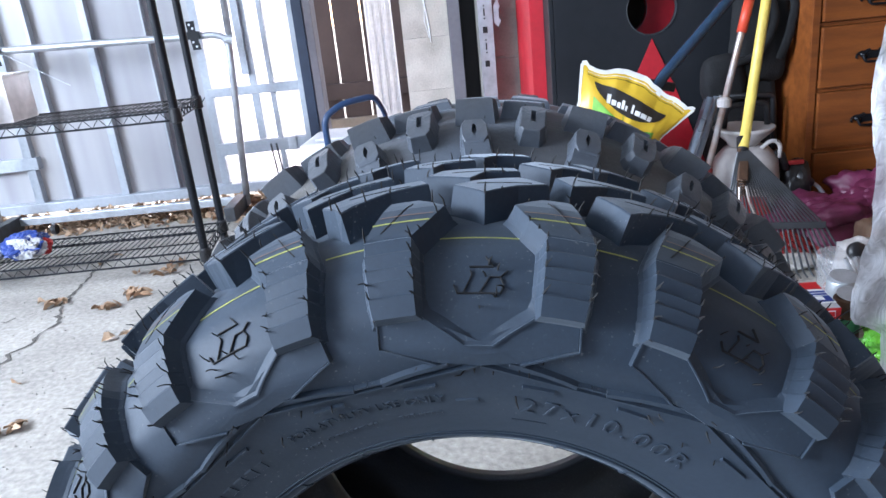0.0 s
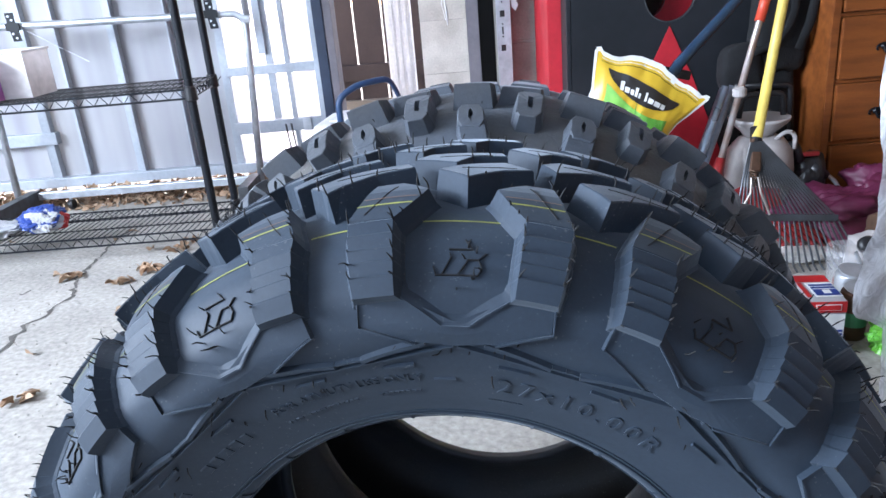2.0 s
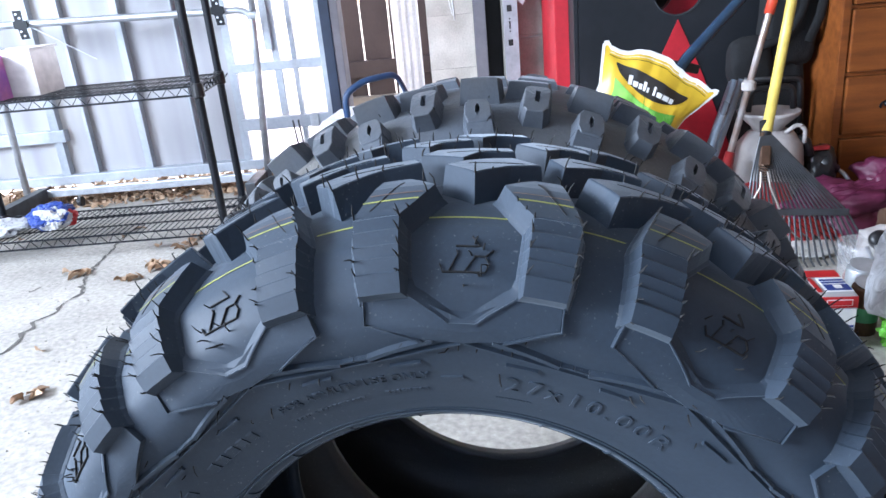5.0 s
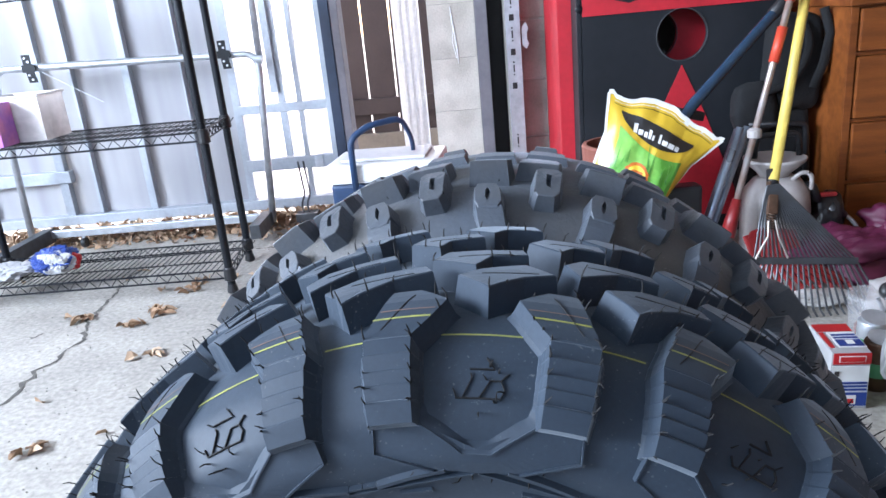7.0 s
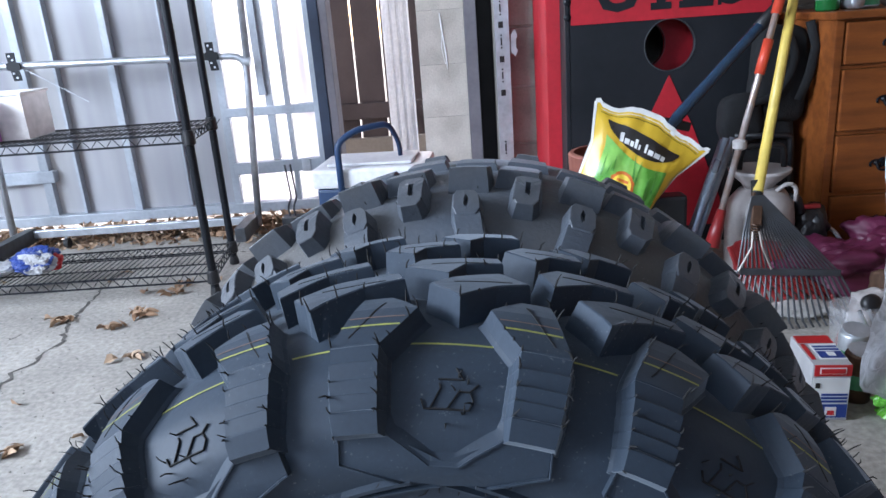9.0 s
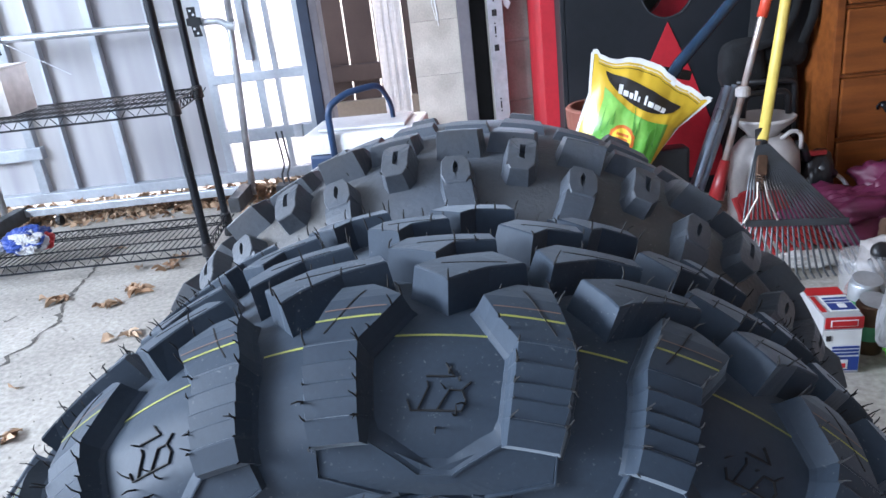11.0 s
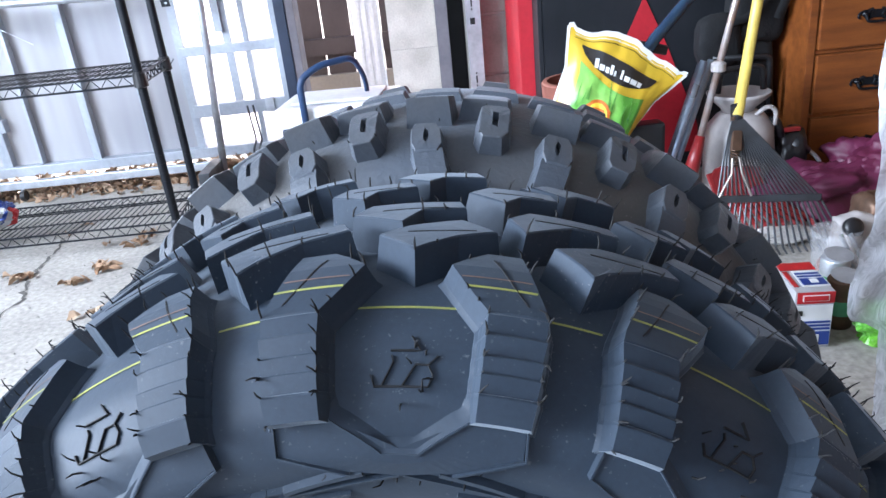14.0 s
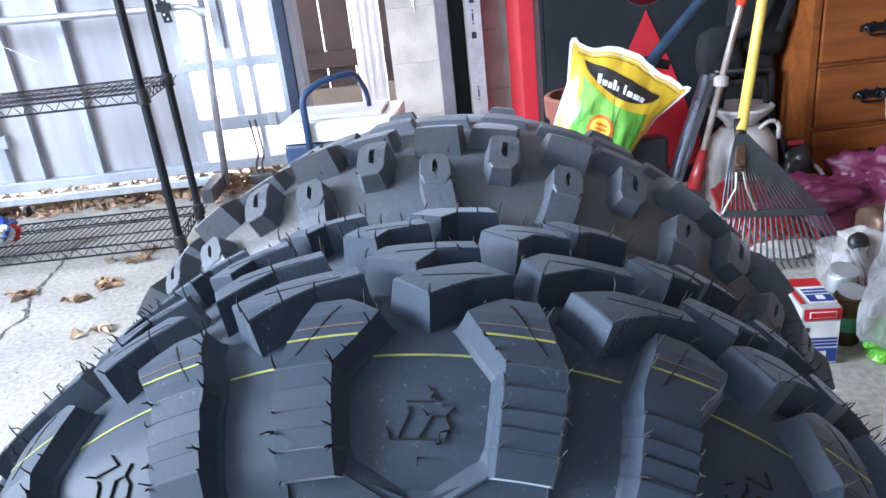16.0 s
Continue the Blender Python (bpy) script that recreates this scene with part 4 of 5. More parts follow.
def crumple(cx, cy, cz, sx, sy, sz, seed, n=14, lump=0.35):
    rng = random.Random(seed)
    bm = bmesh.new()
    bmesh.ops.create_icosphere(bm, subdivisions=5, radius=1)
    o = Vector((rng.uniform(0, 50), rng.uniform(0, 50), rng.uniform(0, 50)))
    for v in bm.verts:
        k = 1 + lump * noise.noise(v.co * 1.7 + o) + lump * 0.55 * abs(noise.noise(v.co * 4.5 + o)) + lump * 0.25 * abs(noise.noise(v.co * 11 + o)) - lump * 0.2
        c = v.co * k
        v.co = Vector((cx + c.x * sx, cy + c.y * sy, max(cz, cz + sz * (c.z + 0.8) / 1.8)))
    return bm


pb = part("film", crumple(-1.36, 2.26, 0.079, 0.075, 0.06, 0.075, 3), CARD_BLUE, packet)
part("film_flap", crumple(-1.345, 2.235, 0.082, 0.055, 0.04, 0.07, 4), CARD_GREY, pb, "grey printed flap")
part("film_flap", crumple(-1.305, 2.27, 0.08, 0.02, 0.03, 0.05, 5), CARD_RED, pb, "red printed flap")
rag = thing("rag", "grey crumpled rag at the foot of the rack", "rag", (-1.5, 2.2, 0.08))
part("cloth", crumple(-1.53, 2.22, 0.08, 0.11, 0.07, 0.045, 9), CARD_GREY, rag)

# ---- bent tube frame in front of the door ----
tubes = thing("tube_frame", "folded galvanised tube frame on small castors", "metal frame", (-1.25, 2.8, 0))
path = bend([(-1.76, 2.8, 0.05), (-1.735, 2.8, 0.716), (-0.725, 2.8, 0.69), (-0.772, 2.8, 0.04)], 0.06, 8)
part("bent_tube", tube(path, 0.0135, n=16), GALV, tubes, smooth=True)
part("diagonal_wire", tube([(-1.555, 2.795, 0.7), (-1.34, 2.795, 0.565)], 0.0018, n=6), GALV, tubes, "thin stay wire")
part("sleeve", tube([(-0.722, 2.8, 0.67), (-0.70, 2.8, 1.4)], 0.0135, n=16), GALV, tubes, smooth=True)
part("clamp", tube([(-0.735, 2.8, 0.672), (-0.71, 2.8, 0.667)], 0.019, n=12), GALV, tubes)
part("lower_bar", box(-1.69, -0.79, 2.785, 2.81, 0.048, 0.078, 0.003), GALV, tubes)
for x, y0, y1 in ((-1.69, 2.35, 2.81), (-0.79, 2.6, 2.81)):
    part("side_bar", box(x - 0.02, x + 0.02, y0, y1, 0.03, 0.085, 0.003), TINE, tubes, "dull angle iron")
for x, z in ((-1.582, 0.711), (-0.846, 0.697)):
    bm = plate([(x - 0.017, z + 0.05), (x + 0.013, z + 0.05), (x + 0.012, z + 0.015), (x + 0.026, z + 0.012), (x + 0.026, z - 0.012), (x + 0.017, z - 0.015), (x + 0.022, z - 0.052), (x - 0.008, z - 0.052), (x - 0.012, z - 0.015), (x - 0.026, z - 0.012), (x - 0.026, z + 0.012), (x - 0.016, z + 0.015)], 2.775, 0.006)
    hp = part("hinge", bm, BLACK_METAL, tubes, "black bolted hinge plate")
    for dx, dz in ((-0.006, 0.038), (0.004, 0.024), (-0.002, -0.024), (0.008, -0.04)):
        part("bolt", turned([(0.004, 0), (0.004, 0.003)], (x + dx, 2.775, z + dz), 10, None, Matrix.Rotation(radians(90), 4, "X")), GALV, hp)
for x in (-1.545, -0.83):
    c = part("castor_stem", tube([(x, 2.79, 0.048), (x, 2.79, 0.03)], 0.006, n=10), GALV, tubes)
    part("castor_wheel", turned([(0.008, -0.009), (0.019, -0.009), (0.021, 0), (0.019, 0.009), (0.008, 0.009)], (x, 2.79, 0.0215), 18, None, Matrix.Rotation(radians(90), 4, "Y")), BLACK_PLASTIC, c)
for dx in (0.0, 0.022):
    part("latch_rod", tube(bend([(-0.655 + dx, 2.87, 0.26), (-0.645 + dx, 2.87, 0.12), (-0.665 + dx, 2.87, 0.09), (-0.66 + dx, 2.87, 0.05)], 0.02, 4), 0.004, n=8), TINE, tubes)
part("latch_foot", box(-0.69, -0.6, 2.84, 2.9, 0, 0.05, 0.003), TINE, tubes)

# ---- fallen leaves ----


def leaf_pile(count, spread, seed, heap):
    rng = random.Random(seed)
    bm = bmesh.new()
    for _ in range(count):
        x, y, z = spread(rng)
        w, l = rng.uniform(0.012, 0.03), rng.uniform(0.02, 0.05)
        m = Matrix.Translation((x, y, z + 0.004)) @ Euler((rng.gauss(0, heap), rng.gauss(0, heap), rng.uniform(0, 6.28))).to_matrix().to_4x4()
        c = rng.uniform(0.15, 0.5) * w
        rows = []
        for t, k in ((0, 0.15), (0.3, 0.9), (0.6, 1.0), (0.85, 0.5), (1.0, 0.08)):
            jag = rng.uniform(0.75, 1.2)
            rows.append([bm.verts.new(m @ Vector((sx * w * k * 0.5 * jag, (t - 0.5) * l, c * abs(sx) * k + 0.25 * c * math.sin(t * 5)))) for sx in (-1, 0, 1)])
        for r0, r1 in zip(rows, rows[1:]):
            for j in range(2):
                bm.faces.new((r0[j], r0[j + 1], r1[j + 1], r1[j]))
    return bm


def drift(rng):
    x = rng.uniform(-2.1, -0.45)
    y = 2.94 - abs(rng.gauss(0, 0.07))
    return x, y, max(0, 0.055 * (1 - (2.94 - y) / 0.12)) * rng.random()


tagged(part("leaves", leaf_pile(1500, drift, 21, 0.7), LEAF), "drift of dry brown leaves along the door", "leaves", kind="stuff")
SPOTS = [(-0.929, 1.997), (-0.972, 1.923), (-0.83, 1.716), (-0.906, 1.289), (-0.91, 2.176), (-1.164, 1.993), (-0.871, 2.245), (-0.95, 2.02)]


def strewn(rng):
    if rng.random() < 0.6:
        x, y = rng.choice(SPOTS)
        return x + rng.gauss(0, 0.02), y + rng.gauss(0, 0.015), 0.001
    return rng.uniform(-1.9, -0.45), rng.uniform(1.0, 2.9), 0.001


tagged(part("leaves", leaf_pile(90, strewn, 22, 0.35), LEAF), "scattered dry leaves on the concrete", "leaves", kind="stuff")


def grit(rng):
    return rng.uniform(-1.7, -0.3), rng.uniform(0.5, 2.6), 0


rng = random.Random(31)
bm = bmesh.new()
for _ in range(700):
    x, y, _z = grit(rng)
    r = rng.uniform(0.0012, 0.0035)
    v = [bm.verts.new((x + r * dx, y + r * dy, r * dz)) for dx, dy, dz in ((1, 0, 0), (-0.5, 0.9, 0), (-0.6, -0.8, 0), (0, 0, 1.1))]
    for f in ((0, 1, 3), (1, 2, 3), (2, 0, 3)):
        bm.faces.new([v[i] for i in f])
tagged(part("grit", bm, BLOCK), "loose grit on the concrete floor", "grit", kind="stuff")

# ---- cool box ----
cooler = thing("cool_box", "blue and white cool box with a blue swing handle", "cool box", (-0.25, 2.42, 0))
CT = Matrix.Translation((-0.245, 2.43, 0)) @ Matrix.Rotation(radians(-6), 4, "Z")
part("body", box(-0.175, 0.175, -0.12, 0.12, 0, 0.27, 0.012, turn=CT), BLUE_PLASTIC, cooler)
lid = part("lid", box(-0.185, 0.185, -0.13, 0.13, 0.271, 0.335, 0.012, turn=CT), COOLER_WHITE, cooler)
part("lid_panel", box(-0.14, 0.14, -0.095, 0.095, 0.336, 0.346, 0.006, turn=CT), COOLER_WHITE, lid)
hpath = bend([(-0.345, 2.295, 0.22), (-0.345, 2.295, 0.42), (-0.285, 2.32, 0.455), (-0.185, 2.38, 0.462), (-0.158, 2.42, 0.39), (-0.158, 2.43, 0.34)], 0.03, 5)
part("handle", tube(hpath, 0.0105, n=10, flat=0.7), BLUE_PLASTIC, cooler, "curved blue swing handle", smooth=True)

# ---- bean bag toss boards leaning at the block wall ----


def toss_board(x0, y, group, paint, label, depth=0.1):
    th = thing("toss_board", label, "game board", (x0 + 0.305, y, 0), group)
    cx, cz, r = x0 + 0.305, 0.643, 0.076
    bm = bmesh.new()
    n = 48
    ring = [bm.verts.new((cx + r * math.cos(6.28319 * k / n), y, cz + r * math.sin(6.28319 * k / n))) for k in range(n)]
    outer = []
    for k in range(n):
        dx, dz = math.cos(6.28319 * k / n), math.sin(6.28319 * k / n)
        t = min((0.305 / abs(dx)) if abs(dx) > 1e-6 else 9, ((1.22 - cz) if dz > 0 else cz) / abs(dz) if abs(dz) > 1e-6 else 9)
        outer.append(bm.verts.new((cx + dx * t, y, cz + dz * t)))
    for k in range(n):
        j = (k + 1) % n
        a, b = outer[k].co, outer[j].co
        face = [ring[k], outer[k]]
        if abs(a.x - b.x) > 1e-6 and abs(a.z - b.z) > 1e-6:
            px = x0 if min(a.x, b.x) < x0 + 1e-4 else x0 + 0.61
            pz = 0 if min(a.z, b.z) < 1e-4 else 1.22
            face.append(bm.verts.new((px, y, pz)))
        face += [outer[j], ring[j]]
        bm.faces.new(face)
    bmesh.ops.recalc_face_normals(bm, faces=bm.faces[:])
    ext = bmesh.ops.extrude_face_region(bm, geom=bm.faces[:])
    bmesh.ops.translate(bm, vec=(0, 0.014, 0), verts=[v for v in ext["geom"] if isinstance(v, bmesh.types.BMVert)])
    bmesh.ops.recalc_face_normals(bm, faces=bm.faces[:])
    part("face", bm, paint, th)
    part("red_band", box(x0 + 0.002, x0 + 0.608, y - 0.0035, y - 0.0008, 0.721, 0.905), RED_PAINT, th, "red painted band")
    bm = plate([(cx, 0.553), (cx + 0.075, 0.395), (cx + 0.21, 0.06), (cx - 0.21, 0.06), (cx - 0.075, 0.395)], y - 0.003, 0.0022)
    part("triangle", bm, RED_PAINT, th, "tall red painted triangle")
    k = 40
    inner_pts = [(cx + 0.0775 * math.cos(6.28319 * i / k), y - 0.001, cz + 0.0775 * math.sin(6.28319 * i / k)) for i in range(k + 1)]
    part("hole_edge", tube(inner_pts, 0.0018, n=6, caps=False), TINE, th, "worn rim round the hole")
    for x in (x0, x0 + 0.572):
        part("frame_side", box(x, x + 0.038, y + 0.0145, y + depth, 0, 1.22, 0.002), RED_PAINT, th)
    part("frame_end", box(x0 + 0.039, x0 + 0.571, y + 0.0145, y + depth, 0, 0.038), RED_PAINT, th)
    part("frame_end", box(x0 + 0.039, x0 + 0.571, y + 0.0145, y + depth, 1.18, 1.22), RED_PAINT, th)
    return th


board_a = toss_board(0.401, 2.35, "toss boards", BOARD_BLACK, "black bean bag toss board with red band, hole and triangle")
# slab letters: the font's letters with serif bars
for char, f0, f1, serifs in (("U", 0, 0.285, ((-0.04, 0.4, 1), (0.62, 1.04, 1))), ("T", 0.315, 0.545, ((0.2, 0.8, 0), (0.0, 0.14, 2), (0.86, 1.0, 2))),
                             ("E", 0.575, 0.78, ((-0.12, 0.3, 0), (-0.12, 0.3, 1), (0.84, 1.0, 2), (0.84, 1.0, 3))), ("S", 0.81, 1.0, ((0.0, 0.13, 3), (0.87, 1.0, 2)))):
    tb = letters(char, 0.165, 0.0008, 0.006)
    lo, hi = min(v.co.x for v in tb.verts), max(v.co.x for v in tb.verts)
    bottom, top = min(v.co.y for v in tb.verts), max(v.co.y for v in tb.verts)
    x0, x1, z0, z1 = 0.482 + 0.45 * f0, 0.482 + 0.45 * f1, 0.75, 0.872
    for v in tb.verts:
        v.co = Vector((x0 + (x1 - x0) * (v.co.x - lo) / (hi - lo), 2.3455 - v.co.z, z0 + (z1 - z0) * (v.co.y - bottom) / (top - bottom)))
    for a, b, row in serifs:
        za, zb = ((z0, z0 + 0.02), (z1 - 0.02, z1), (z1 - 0.042, z1), (z0, z0 + 0.042))[row]
        box(x0 + (x1 - x0) * a, x0 + (x1 - x0) * b, 2.3442, 2.3462, za, zb, bm=tb)
    part("letter", tb, BOARD_BLACK, board_a, "black slab letter on the red band")
board_b = toss_board(0.343, 2.47, "toss boards", RED_PAINT, "red bean bag toss board leaning behind the black one", 0.355)
part("red_border", box(0.345, 0.392, 2.4665, 2.4692, 0.002, 0.72), RED_PAINT, board_b, "red painted border")
# folding leg with its bolts on the edge between the boards
part("leg", box(0.386, 0.4, 2.353, 2.46, 0.02, 0.95, 0.002), BOARD_BLACK, board_a, "black folding leg")
for z in (0.745, 0.79):
    part("bolt", turned([(0.004, 0), (0.012, 0.002), (0.012, 0.008), (0.005, 0.012)], (0.392, 2.352, z), 12, None, Matrix.Rotation(radians(90), 4, "X")), BLACK_METAL, board_a)

# ---- pot and lawn feed bag ----
pot = thing("plant_pot", "terracotta plant pot standing before the boards", "plant pot", (0.47, 2.08, 0))
part("body", turned([(0.075, 0), (0.078, 0.004), (0.108, 0.32), (0.103, 0.325), (0.07, 0.02)], (0.468, 2.08, 0), 32), TERRA, pot, smooth=True)
part("rim", turned([(0.109, 0.321), (0.118, 0.325), (0.121, 0.375), (0.117, 0.38), (0.106, 0.38), (0.104, 0.326)], (0.468, 2.08, 0), 32), TERRA, pot)

feed = thing("feed_bag", "upright yellow and green lawn feed bag, creased film", "bag", (0.42, 1.85, 0))
B_TOP = Vector((0.524, 1.875, 0.466))
B_U = Vector((0.292, -0.02, -0.148)).normalized()
B_V = Vector((-0.36, -0.02, -0.93)).normalized()
B_N = B_U.cross(B_V).normalized()
if B_N.y > 0:
    B_N = -B_N


def bag_point(u, v, lift=0.0, side=1):
    """u across from -1 to 1, v down in metres."""
    half = 0.158 - 0.03 * min(1, v / 0.09) + 0.012 * math.sin(v * 9) - (0.36 * min(v, 0.2) * u if u > 0 else -0.03 * min(v, 0.2) * u)
    thick = 0.052 * min(1, max(0.0, (v - 0.012) / 0.16)) ** 0.7 * max(0, 1 - abs(u) ** 2.6)
    crease = 0.008 * noise.noise(Vector((u * 2.2, v * 9, side * 3.0))) + 0.005 * noise.noise(Vector((u * 7, v * 26, side)))
    crease *= 1 - 0.8 * abs(u) ** 4
    sag = 0.012 * (1 - u * u) if v < 0.05 else 0.012 * (1 - u * u) * max(0, 1 - (v - 0.05) / 0.08)
    sag += (0.009 * noise.noise(Vector((u * 3.1, 4.2, 0.5))) + 0.004 * noise.noise(Vector((u * 9, 1.7, 0.5))) - 0.012 * math.exp(-((u + 0.1) / 0.4) ** 2)) * max(0, 1 - v / 0.06)
    sag -= 0.03 * (1 - u * u) * max(0, 1 - v / 0.35)
    p = B_TOP + B_U * (u * half) + B_V * (v + sag + 0.008 * (abs(u) > 0.93) * -1) + B_N * (side * (thick + lift) + crease)
    p.z = max(p.z, 0.001)
    return p


def bag_patch(u0, u1, v0, v1, lift, nu=22, nv=30, shape=None, side=1):
    bm = bmesh.new()
    rows = []
    for j in range(nv + 1):
        row = []
        for i in range(nu + 1):
            u, v = u0 + (u1 - u0) * i / nu, v0 + (v1 - v0) * j / nv
            if shape:
                u, v = shape(i / nu, j / nv)
            row.append(bm.verts.new(bag_point(u, v, lift, side)))
        rows.append(row)
    for r0, r1 in zip(rows, rows[1:]):
        for i in range(nu):
            bm.faces.new((r0[i], r0[i + 1], r1[i + 1], r1[i]))
    bmesh.ops.recalc_face_normals(bm, faces=bm.faces[:])
    return bm


part("front_film", bag_patch(-1, 1, 0, 0.52, 0.001, 34, 60), BAG_YELLOW, feed, smooth=True)
part("back_film", bag_patch(-1, 1, 0, 0.52, 0.001, 34, 60, side=-1), BAG_WHITE, feed, smooth=True)
part("side_seam", bag_patch(0.975, 1.02, 0.0, 0.5, 0.002, 3, 40), BAG_WHITE, feed, "white film edge", smooth=True)
part("side_seam", bag_patch(-1.02, -0.975, 0.0, 0.22, 0.002, 3, 30), BAG_WHITE, feed, "white film edge", smooth=True)
part("top_seam", bag_patch(-1.0, 1.0, -0.006, 0.004, 0.002, 30, 2), BAG_WHITE, feed, "white sealed edge", smooth=True)
part("green_panel", bag_patch(0, 0, 0, 0, 0.0025, shape=lambda i, j: (-0.74 + 1.36 * i, (0.06 + 0.032 * i + 0.03 * math.sin(3.14 * i)) * (1 - j) + 0.5 * j)), BAG_GREEN, feed, "green lawn picture", smooth=True)
band_shape = lambda i, j: (-0.74 + 1.38 * i, 0.024 + 0.016 * i + 0.007 * math.sin(3.14159 * i) + j * (0.005 + 0.043 * max(0.0, math.sin(3.14159 * i)) ** 0.6))
part("label_band", bag_patch(0, 0, 0, 0, 0.004, 24, 8, shape=band_shape), BAG_BAND, feed, "charcoal label band", smooth=True)
for n, (u0, u1, tall) in enumerate(((-0.5, -0.43, 1), (-0.41, -0.32, 0), (-0.3, -0.24, 0), (-0.22, -0.17, 1), (-0.15, -0.11, 0), (-0.03, 0.01, 1), (0.04, 0.14, 0), (0.16, 0.29, 0), (0.31, 0.4, 0))):
    mid = (u0 + u1) / 2 + 0.05
    base = 0.067 + 0.012 * (mid + 0.69) * 0.7 - 0.012 * mid * mid
    part("printed_bar", bag_patch(0, 0, 0, 0, 0.0055, 3, 3, shape=lambda i, j, a=u0, b=u1, v=base, h=0.021 if tall else 0.013: (a + (b - a) * i, v - h * (1 - j))), PRINT_WHITE, feed, "pale printed wordmark bar")
rng = random.Random(77)
for _ in range(26):
    u, v = rng.uniform(-0.68, 0.56), rng.uniform(0.14, 0.3)
    w, l, k = rng.uniform(0.03, 0.07), rng.uniform(0.03, 0.07), rng.uniform(-0.12, 0.12)
    part("grass_blade", bag_patch(0, 0, 0, 0, 0.004, 2, 5, shape=lambda i, j, u=u, v=v, w=w, l=l, k=k: (u + k * j + (i - 0.5) * w * (1 - j * 0.95), v - l * j)), BAG_LEAF, feed)
part("sun_rays", bag_patch(0, 0, 0, 0, 0.0052, 28, 5, shape=lambda i, j: (-0.24 + math.cos(6.2832 * i) * 0.235 * j * (1 + 0.08 * math.sin(6.2832 * i * 11)), 0.168 + math.sin(6.2832 * i) * 0.031 * j)), ORANGE_PRINT, feed, "orange printed rays")
part("sun_disc", bag_patch(0, 0, 0, 0, 0.0065, 28, 5, shape=lambda i, j: (-0.24 + math.cos(6.2832 * i) * 0.18 * j, 0.168 + math.sin(6.2832 * i) * 0.024 * j)), BAG_SUN, feed, "yellow printed disc")
for dv in (-0.01, 0.0, 0.01):
    part("printed_bar", bag_patch(0, 0, 0, 0, 0.0078, 5, 2, shape=lambda i, j, d=dv: (-0.35 + 0.22 * i, 0.168 + d - 0.003 + 0.006 * j)), ORANGE_PRINT, feed)
for v in (0.008, 0.014):
    part("stitching", bag_patch(0, 0, 0, 0, 0.0025, 30, 1, shape=lambda i, j, v=v: (-0.88 + 1.76 * i, v + 0.0012 * j)), BAG_BAND if v > 0.01 else BAG_WHITE, feed)

# ---- poles and rakes ----
blue_pole = thing("broom", "blue steel broom handle with a black bracket", "broom", (0.6, 1.98, 0))
part("handle", tube([(0.44, 1.9, 0.27), (0.62, 1.962, 0.484), (0.945, 2.2, 0.715), (1.05, 2.27, 0.79)], 0.0155, n=16), BLUE_STEEL, blue_pole, smooth=True)
part("bracket", box(-0.03, 0.05, -0.012, 0.012, -0.012, 0.012, 0.004, turn=Matrix.Translation((0.605, 1.975, 0.462)) @ Matrix.Rotation(radians(15), 4, "Y")), BLACK_PLASTIC, blue_pole)
part("brush_head", box(0.3, 0.62, 1.86, 1.92, 0.0, 0.29, 0.01), BLACK_PLASTIC, blue_pole, "black brush head")
part("grip", tube([(0.9, 2.165, 0.684), (1.06, 2.28, 0.798)], 0.0175, n=14), BLACK_PLASTIC, blue_pole, smooth=True)

for i, (x0, z0, x1, z1) in enumerate(((0.575, 0.0, 0.735, 0.42), (0.605, 0.0, 0.765, 0.415), (0.595, 0.0, 0.75, 0.405))):
    p = thing("pole", "dull blue-grey metal pole propped behind the tyre", "pole", (x0, 1.9, 0), "grey poles")
    part("shaft", tube([(x0, 1.86 + 0.03 * i, 0.001), (x1, 1.93 + 0.03 * i, z1)], 0.0095, n=12), BLUE_GREY, p, smooth=True)

grabber = thing("red_rake", "plastic leaf rake with red head, worn pole, red grip", "rake", (0.75, 1.85, 0))
A0, A1 = Vector((0.688, 1.86, 0.16)), Vector((0.874, 1.96, 0.8))


def along(t):
    return A0 + (A1 - A0) * t


part("pole", tube([along(0.1), along(1.25)], 0.0085, n=12), WORN_POLE, grabber, smooth=True)
part("grip", tube([along(0.655), along(0.785)], 0.0125, n=14), RED_GRIP, grabber, "red orange foam grip", smooth=True)
part("upper_grip", tube([along(0.88), along(1.3)], 0.0125, n=14), RED_GRIP, grabber, "red orange foam grip", smooth=True)
part("collar", turned([(0.012, -0.012), (0.018, -0.008), (0.018, 0.01), (0.01, 0.016)], along(0.385), 16), SPRAYER_WHITE, grabber)
part("socket", tube([along(-0.02), along(0.05), along(0.13)], [0.02, 0.017, 0.012], n=14), RED_PLASTIC, grabber, "red plastic socket", smooth=True)
HB = Vector((0.76, 1.83, 0.155))
for k in range(11):
    t = k / 10
    e = Vector((0.735 + 0.24 * t, 1.79, 0.02))
    part("tine", tube([HB + Vector((0.11 * (t - 0.35), 0, 0)), HB * 0.45 + e * 0.55 + Vector((0, 0.005, 0)), e, e + Vector((0, -0.025, -0.015))], [0.008, 0.007, 0.006, 0.004], n=6, flat=0.4), RED_PLASTIC, grabber)
part("head", plate([(0.725, 0.145), (0.735, 0.165), (0.755, 0.172), (0.85, 0.16), (0.86, 0.1), (0.735, 0.09)], 1.825, 0.008), RED_PLASTIC, grabber, "red fan shaped rake head")

rake = thing("leaf_rake", "steel fan leaf rake with a yellow handle", "rake", (0.77, 1.68, 0))
R0 = Vector((0.741, 1.735, 0.336))
R1 = Vector((1.087, 2.265, 1.172))
